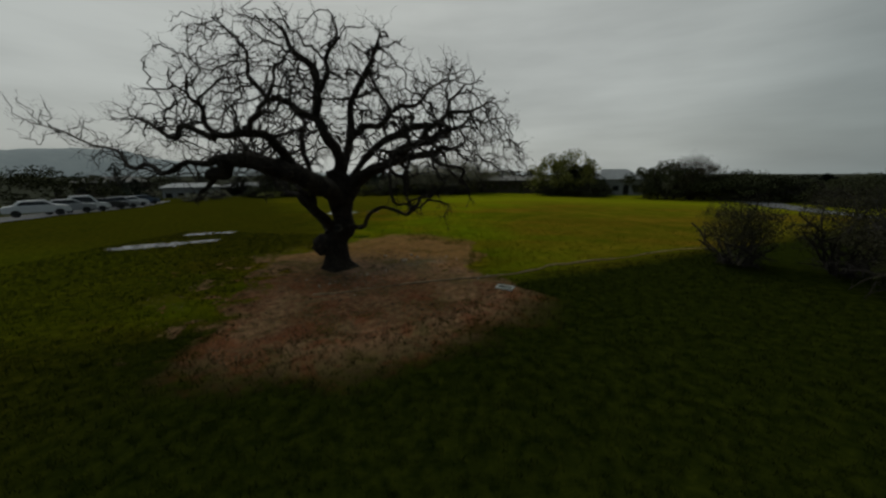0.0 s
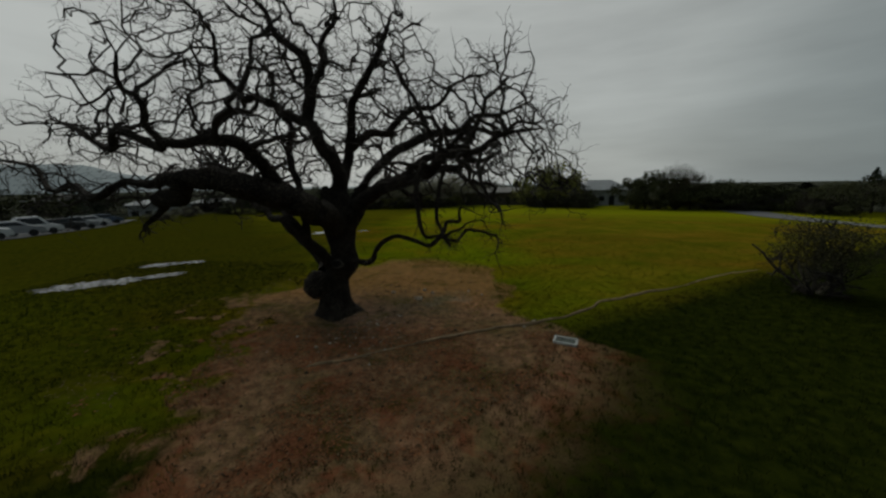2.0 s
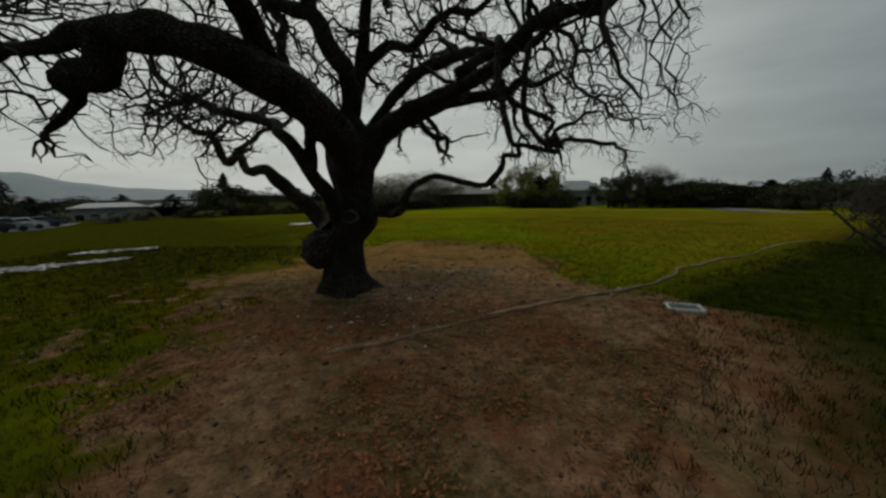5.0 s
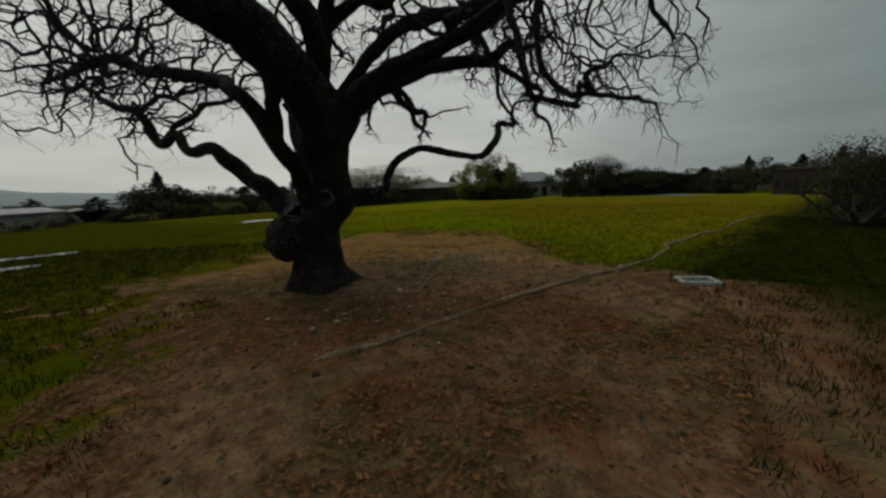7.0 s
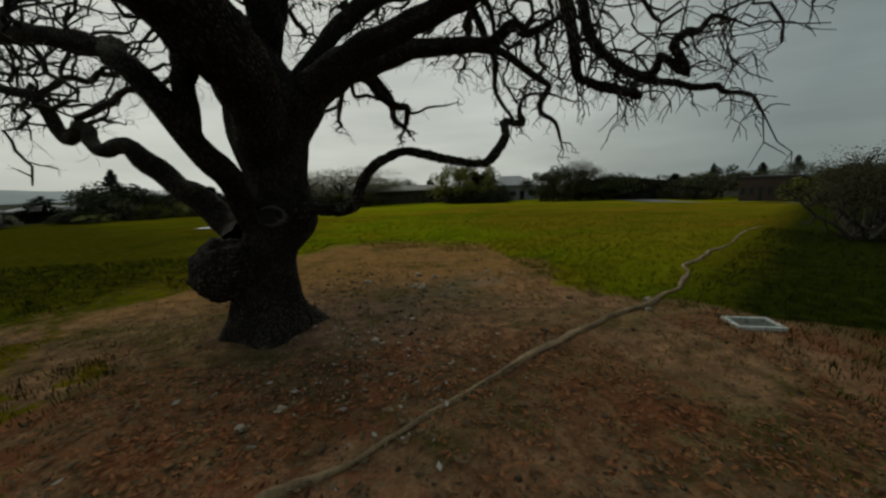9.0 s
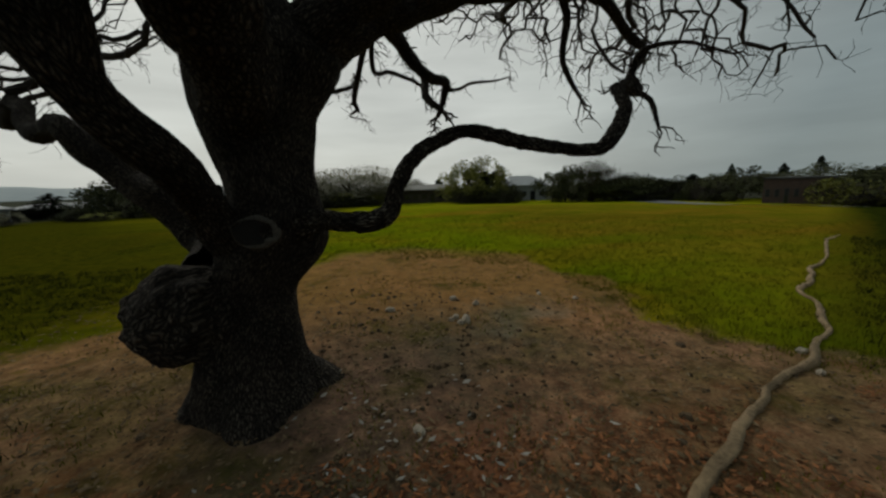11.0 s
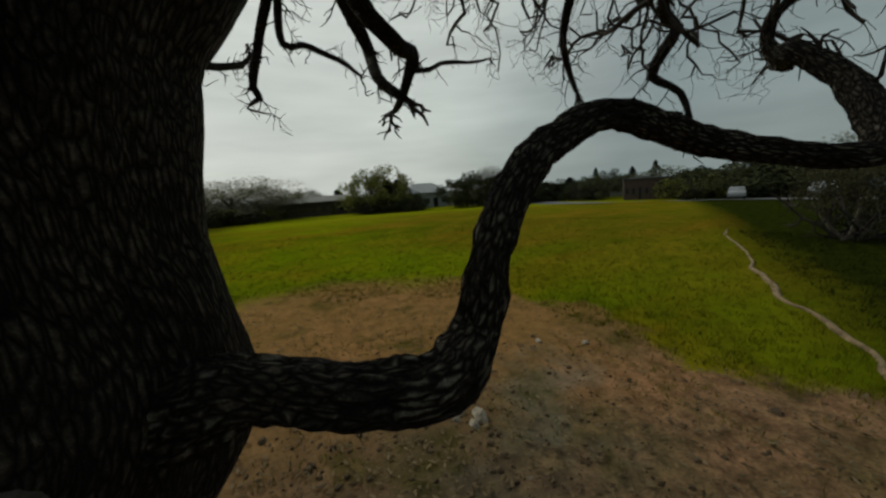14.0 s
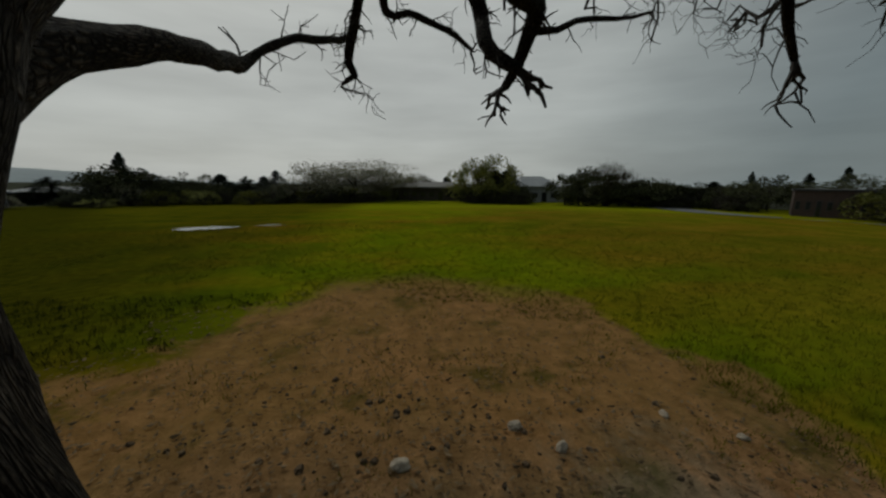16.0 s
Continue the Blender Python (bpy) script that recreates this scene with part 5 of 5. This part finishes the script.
def plant(kind, x, y, scale=1.0, wide=None, turn=0.0, sink=0.0):
    m = pose(x, y, height(x, y) - sink, 0, 0, turn) @ Matrix.Diagonal((wide or scale, wide or scale, scale, 1))
    if kind in USED:
        return copy_thing(PROTO[kind], m)
    USED.add(kind)
    PROTO[kind].matrix_basis = m
    return PROTO[kind]


EYE = (-1.1, 9.0)


def toward(az, dist):
    return EYE[0] + dist * math.sin(radians(az)), EYE[1] + dist * math.cos(radians(az))


def plant_at(az, dist, kind, scale=1.0, wide=None):
    x, y = toward(az, dist)
    plant(kind, x, y, scale, wide, turn=(az * 37) % 360)


# the skyline, from west to east
for az, dist, kind, scale, wide in (
        (-62, 62, "dark2", 0.75, 0.9), (-56, 66, "cone", 0.85, 0.9), (-54, 70, "cone", 0.75, 0.9), (-50, 95, "dark2", 0.75, 1.0), (-45.5, 100, "cone", 0.85, 1.2), (-40.6, 85, "cone", 0.80, 1.6),
        (-36.8, 78, "cone", 0.95, 1.5), (-34.6, 76, "cone2", 1.2, 1.9), (-32.9, 76, "cone", 1.08, 1.6), (-30.8, 78, "dark2", 0.8, 0.75), (-27.5, 80, "dark", 0.68, 0.7), (-24.5, 82, "cone2", 0.78, 1.2),
        (-21.5, 80, "cone", 0.92, 1.1), (-19.2, 84, "cone2", 0.75, 1.0), (-17.6, 80, "cone2", 0.92, 0.9), (-15.0, 84, "dark2", 0.62, 0.8), (-9.0, 78, "bare", 0.92, 1.15), (-6.0, 76, "bare", 1.12, 1.6),
        (-3.0, 79, "bare", 0.9, 1.0), (-13.0, 78, "bare", 0.7, 0.9), (0.8, 100, "dark2", 0.72, 0.7), (2.6, 104, "cone2", 0.8, 1.2), (4.4, 100, "bare2", 0.8, 0.9), (6.4, 104, "dark", 0.72, 0.8), (8.6, 100, "cone2", 0.85, 1.0),
        (11.5, 76, "olive", 0.86, 0.8), (14.0, 73, "olive", 0.98, 1.0), (17.0, 74, "olive", 1.05, 1.0), (18.6, 77, "dark", 1.0, 0.7), (15.4, 78, "dark", 1.04, 0.7), (16.6, 77, "cone2", 1.0, 1.35), (18.3, 76, "cone2", 0.98, 1.35),
        (27.6, 71, "dark", 0.98, 0.72), (29.6, 70, "dark2", 1.10, 0.62), (31.6, 70, "dark2", 1.10, 0.7), (33.6, 70, "bare2", 1.16, 0.8), (35.2, 71, "dark", 0.95, 0.7), (37.0, 72, "dark2", 0.78, 0.8),
        (37.8, 74, "dark2", 0.74, 0.8), (40.5, 76, "cone2", 0.62, 1.2), (43.0, 76, "dark", 0.66, 0.9), (46.0, 78, "cone2", 0.66, 1.0), (48.5, 80, "dark2", 0.66, 0.9),
        (51.4, 76, "dark", 0.84, 0.62), (58.0, 76, "dark2", 0.8, 1.0), (62.5, 70, "cone", 0.9, 1.4), (65.5, 66, "dark2", 0.92, 0.9), (67.5, 64, "dark2", 0.95, 0.9), (70.0, 58, "cone", 1.0, 1.1),
        (72.5, 60, "bare2", 0.95, 1.0), (76, 56, "dark2", 0.95, 1.0), (80, 54, "bare", 0.9, 1.0), (85, 52, "dark", 0.95, 1.0), (91, 50, "dark2", 1.0, 1.0), (97, 50, "bare2", 1.0, 1.0), (104, 52, "dark", 1.0, 1.0)):
    wide = min(wide, 1.35) if kind.startswith("cone") else wide
    k = (0.84, 1.45) if kind.startswith("cone") else (1.10, 1.18) if 9 < az < 37 else (1.2, 1.4) if 37 < az < 60 else (0.98, 1.4)
    plant_at(az, dist, kind, scale * k[0], wide * k[1])

# lower dark trees and tall shrubs between the conifers to the west
for az, dist, kind, scale, wide in ((-41.5, 86, "dark2", 0.42, 0.7), (-36.6, 75, "dark", 0.78, 0.95), (-34.6, 74, "dark2", 1.05, 0.95), (-32.4, 75, "dark", 0.88, 0.9), (-29.2, 76, "dark2", 0.66, 0.9), (-26.2, 77, "dark", 0.58, 0.8),
                                    (-23.0, 78, "dark2", 0.50, 0.9), (-20.0, 78, "dark", 0.48, 0.8), (-17.0, 77, "dark2", 0.50, 0.8)):
    plant_at(az, dist, kind, scale, wide)

# the hedge under the skyline
hedge_rng = random.Random(44)
az = -34.0
while az < 62:
    if not (-1.2 < az < 10.5 or 21.8 < az < 26.0 or 51.0 < az < 58.5):
        k = hedge_rng.choice(("hedge", "hedge", "hedge2", "haze") if az < 36 else ("hedge", "hedge", "hedge", "hedge2"))
        plant_at(az, hedge_rng.uniform(69, 73), k, hedge_rng.uniform(0.85, 1.25) * (1.22 if az > 36 else 1.0), hedge_rng.uniform(1.0, 1.5))
    az += hedge_rng.uniform(2.0, 3.2)
# trees of the gardens past the road
for az in range(37, 64, 2):
    plant_at(az + hedge_rng.uniform(-0.8, 0.8), hedge_rng.uniform(92, 116), hedge_rng.choice(("dark", "dark2", "dark2", "cone2", "bare2")), hedge_rng.uniform(0.66, 1.0), hedge_rng.uniform(0.7, 1.1))
for az in range(62, 112, 5):
    plant_at(az + hedge_rng.uniform(-1, 1), hedge_rng.uniform(60, 66), hedge_rng.choice(("hedge", "hedge2", "hedge2")), hedge_rng.uniform(1.2, 1.7), 1.8)
for az in range(-68, -34, 4):
    plant_at(az + hedge_rng.uniform(-1, 1), hedge_rng.uniform(64, 88), hedge_rng.choice(("hedge2", "haze", "hedge", "hedge")), hedge_rng.uniform(0.35, 0.6), 1.0)


# twiggy shrubs on the lawn east of the oak
HAZE_DARK = leafy("dark_twig_haze", (0.024, 0.023, 0.012), (0.066, 0.061, 0.031))
PALE_STEM = plain("pale_stem_bark", (0.10, 0.085, 0.055), (0.26, 0.23, 0.16), 9, 0.9, 0, 0.2)


def lawn_shrub(x, y, h, wide, seed, label, stem):
    t = thing("lawn_shrub", (x, y, height(x, y)), label, "shrub", "shrubs on the lawn")
    b = Bush((0, 0, 0), seed)

    def inside(p):
        q = 1 + 0.35 * noise.noise(Vector(p) * 0.9)
        return (p[0] / wide) ** 2 + (p[1] / wide) ** 2 + ((p[2] - h * 0.45) / (h * 0.56)) ** 2 < q and p[2] > -0.1
    for _ in range(6):
        a = b.rng.uniform(0, 6.28)
        d = np.array((math.cos(a) * 0.75, math.sin(a) * 0.75, 0.8))
        b.grow(np.array((math.cos(a) * 0.12, math.sin(a) * 0.12, -0.05)), d / np.linalg.norm(d), h * b.rng.uniform(0.7, 0.95), 0.045, 0, 0.10, inside, 0.45)
    part("stem_growth", mesh_of("stem_growth", b.v, b.f, TWIG), t, "forking leafless twigs")
    for k in range(5):
        s1 = Bush((0, 0, 0), seed + k)
        a = k * 1.27 + s1.rng.uniform(-0.3, 0.3)
        pts = [np.array((math.cos(a) * (0.08 + 0.55 * u * h * 0.5), math.sin(a) * (0.08 + 0.55 * u * h * 0.5), -0.05 + u * h * 0.42 + 0.03 * math.sin(7 * u + k))) for u in (0, 0.2, 0.4, 0.6, 0.8, 1.0)]
        s1.shoot(pts, 0.05, 0.022, 7)
        part("stem", mesh_of("stem", s1.v, s1.f, stem), t)
    rng = random.Random(seed)
    cs = []
    for _ in range(84):
        d = Vector((rng.gauss(0, 1), rng.gauss(0, 1), rng.gauss(0, 1))).normalized() * rng.random() ** 0.4
        cs.append((d.x * wide * 0.85, d.y * wide * 0.85, h * 0.62 + d.z * h * 0.34, rng.uniform(0.22, 0.45)))
    part("crown", leaf_cloud(cs, 130, 0.028, 1.0, seed, HAZE_DARK), t, "hazy olive grey twigs and buds")


lawn_shrub(10.5, 11.5, 2.1, 1.15, 301, "twiggy olive grey shrub with pale stems on lawn", PALE_STEM)
lawn_shrub(12.7, 10.7, 2.5, 1.4, 302, "tall bare twiggy shrub on the dark lawn", TWIG)
lawn_shrub(15.4, 10.0, 2.6, 2.2, 303, "dark dense shrub behind the twiggy shrubs", TWIG)
lawn_shrub(12.3, 8.2, 2.3, 1.7, 304, "bare twiggy grey shrub on the dark lawn", TWIG)


# ---- buildings, road and cars beyond the field ----
def house(name, loc, turn, size, eave, ridge, wall, roof, wins, label, over=0.5):
    t = thing(name, loc, label, "building")
    t.rotation_euler = (0, 0, radians(turn))
    lx, ly = size[0] / 2, size[1] / 2
    bm = bmesh.new()
    box(bm, (-lx, -ly, -0.8), (lx, ly, eave), 0.02)
    part("wall", bm_mesh("wall", bm, wall), t)
    bm = bmesh.new()
    ox, oy = lx + over, ly + over
    hip = min(lx * 0.5, ly)
    low = [bm.verts.new(c) for c in ((-ox, -oy, eave), (ox, -oy, eave), (ox, oy, eave), (-ox, oy, eave))]
    mid = [bm.verts.new((v.co.x, v.co.y, eave + 0.22)) for v in low]
    top = [bm.verts.new((-ox + hip, 0, ridge)), bm.verts.new((ox - hip, 0, ridge))]
    bm.faces.new(low[::-1])
    for k in range(4):
        bm.faces.new((low[k], low[(k + 1) % 4], mid[(k + 1) % 4], mid[k]))
    bm.faces.new((mid[0], mid[1], top[1], top[0]))
    bm.faces.new((mid[2], mid[3], top[0], top[1]))
    bm.faces.new((mid[1], mid[2], top[1]))
    bm.faces.new((mid[3], mid[0], top[0]))
    part("roof", bm_mesh("roof", bm, roof), t)
    for k in range(wins):
        x = -lx + (k + 0.5) * size[0] / wins
        w = size[0] / wins * 0.28
        door = k % 5 == 2
        bm = bmesh.new()
        box(bm, (-w, -0.06, 0), (w, 0.05, 2.1 if door else 1.1), 0.01)
        wob = part("door" if door else "window", bm_mesh("frame", bm, ROOFDARK), t, at=(x, -ly, 0.0 if door else 0.9))
        bm = bmesh.new()
        box(bm, (-w + 0.08, -0.08, 0.08), (w - 0.08, -0.061, 2.02 if door else 1.02))
        part("pane", bm_mesh("pane", bm, DARKGLASS), wob)
    return t


def at_az(az, dist, up=0.0):
    x, y = toward(az, dist)
    return x, y, height(x, y) + up


house("school_building", at_az(4.6, 84), -2, (22, 9), 2.9, 4.3, WALLPAINT, ROOFGREY, 11, "long low brown building with a grey hipped roof", 0.9)
house("gabled_house", at_az(22.3, 82), 6, (9, 8), 3.2, 5.6, WHITEWALL, ROOFPALE, 4, "small pale house with a light gabled roof")
house("brick_building", at_az(56.2, 68), -52, (6.5, 8), 3.3, 3.6, BRICK, ROOFDARK, 7, "dark red brick building with flat dark roof", 0.2)
house("pale_shed", at_az(-39.3, 92, -1.3), 38, (13, 8), 3.0, 4.0, WALLPAINT, ROOFPALE, 6, "low long building with a pale roof")
house("pale_hall", at_az(-47.0, 86, -1.0), 45, (10, 8), 3.0, 4.0, WHITEWALL, ROOFPALE, 5, "low pale hall with a whitish roof")
house("dark_house", at_az(-55.0, 100), 52, (12, 8), 3.0, 4.4, WALLPAINT, ROOFGREY, 4, "low brown house with a grey roof")


def build_road(name, pts, width, label):
    c = smooth_path([(x, y, 0, 1) for x, y in pts], 1.2)
    verts, faces = [], []
    for i, p in enumerate(c):
        d = c[min(i + 1, len(c) - 1)] - c[max(i - 1, 0)]
        n = np.array((-d[1], d[0])) / (math.hypot(d[0], d[1]) + 1e-9)
        for s in (-1.0, -0.5, 0, 0.5, 1.0):
            x, y = p[0] + n[0] * width * 0.5 * s, p[1] + n[1] * width * 0.5 * s
            verts.append((x, y, height(x, y) + 0.07))
    for i in range(len(c) - 1):
        for s in range(4):
            faces.append((i * 5 + s, i * 5 + s + 1, i * 5 + 6 + s, i * 5 + 5 + s))
    ob = new(name, mesh_of(name, verts, faces, ASPHALT, smooth=True))
    tagged(ob, label, "road", kind="structure")


build_road("road", [(50.0, 84.0), (46.9, 70.5), (42.4, 53.6), (38.6, 40.2), (36.2, 30.2), (33.2, 21.6), (30.2, 14.4), (28.6, 8.0), (28.0, -5.0)], 5.0, "pale grey asphalt road along the edge of field")
build_road("car_park", [(-34, 16), (-42, 28), (-50, 40), (-58, 52)], 7.0, "worn grey asphalt strip with parked cars")


def build_car(x, y, turn, paint, label, tall=1.0):
    t = thing("car", (x, y, height(x, y) + 0.08), label, "car", "parked cars")
    t.rotation_euler = (0, 0, radians(turn))
    bm = bmesh.new()
    prof = [(-2.1, .35), (-2.12, .75), (-1.9, .92), (-1.45, .95), (-0.95, 1.38 * tall), (0.55, 1.42 * tall), (1.15, .98), (1.95, .82), (2.1, .6), (2.08, .3)]
    left = [bm.verts.new((a, -0.82 + (0.12 if b > 1 else 0), b)) for a, b in prof]
    right = [bm.verts.new((a, 0.82 - (0.12 if b > 1 else 0), b)) for a, b in prof]
    bm.faces.new(left)
    bm.faces.new(right[::-1])
    for k in range(len(prof)):
        k2 = (k + 1) % len(prof)
        bm.faces.new((left[k2], left[k], right[k], right[k2]))
    bmesh.ops.recalc_face_normals(bm, faces=bm.faces)
    bmesh.ops.bevel(bm, geom=list(bm.edges), offset=0.04, segments=2, affect="EDGES")
    part("body", bm_mesh("body", bm, paint), t)
    for sx, nm in ((-1, "side_window"), (1, "side_window")):
        bm = bmesh.new()
        y0 = 0.775 * sx
        q = [bm.verts.new(c) for c in ((-1.2, y0 * 1.035, 1.0), (0.95, y0 * 1.035, 1.0), (0.45, y0 * 0.94, 1.33 * tall), (-0.85, y0 * 0.94, 1.33 * tall))]
        f0 = bm.faces.new(q)
        r = bmesh.ops.extrude_face_region(bm, geom=[f0])
        for v in r["geom"]:
            if isinstance(v, bmesh.types.BMVert):
                v.co.y += 0.02 * sx
        part(nm, bm_mesh(nm, bm, DARKGLASS), t)
    for wx in (-1.3, 1.3):
        for wy in (-0.74, 0.74):
            bm = bmesh.new()
            bmesh.ops.create_cone(bm, cap_ends=True, segments=20, radius1=0.31, radius2=0.31, depth=0.2)
            bmesh.ops.rotate(bm, verts=bm.verts, matrix=Matrix.Rotation(math.pi / 2, 3, "X"))
            bmesh.ops.bevel(bm, geom=list(bm.edges), offset=0.02, segments=1, affect="EDGES")
            part("wheel", bm_mesh("wheel", bm, TYRE), t, at=(wx, wy, 0.31))
    return t


for x, y, turn, k, tall in ((-38.5, 25.0, 60, 0, 1.0), (-40.5, 28.6, 58, 1, 1.0), (-42.5, 31.5, 62, 0, 1.25), (-45.6, 36.0, 60, 3, 1.0), (-47.4, 39.0, 58, 1, 1.1), (-50.5, 43.0, 60, 0, 1.0), (-53.0, 47.0, 60, 2, 1.0),
                         (48.5, 30.6, 24, 1, 1.0), (42.4, 21.6, 20, 1, 1.0), (41.0, 18.2, 19, 2, 1.0), (39.6, 13.0, 17, 0, 1.0), (38.0, 8.2, 14, 1, 1.15)):
    build_car(x, y, turn, PAINTS[k], ("white", "silver", "dark blue", "black")[k] + " parked car standing on the asphalt edge", tall)


def build_hills():
    n = 120
    verts, faces = [], []
    for i in range(n + 1):
        a = radians(-95 + 110 * i / n)
        h = 22 + 26 * (noise.noise(Vector((i * 0.07, 3.0, 0))) + 0.4) + 5 * noise.noise(Vector((i * 0.3, 9.0, 0)))
        h *= max(0.05, min(1.0, (70 - i) / 40 + 0.3)) * (1 + 1.5 * max(0.0, min(1.0, (72 - i) / 34)))
        for r, z in ((1150, -6), (1250, max(2, h) * 0.7), (1400, max(3, h))):
            verts.append((r * math.sin(a), r * math.cos(a), z))
    for i in range(n):
        for s in range(2):
            faces.append((i * 3 + s, i * 3 + 3 + s, i * 3 + 4 + s, i * 3 + 1 + s))
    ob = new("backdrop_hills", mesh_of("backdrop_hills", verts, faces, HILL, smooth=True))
    tagged(ob, "low hazy blue grey hills on the horizon", "hills", kind="structure")


build_hills()
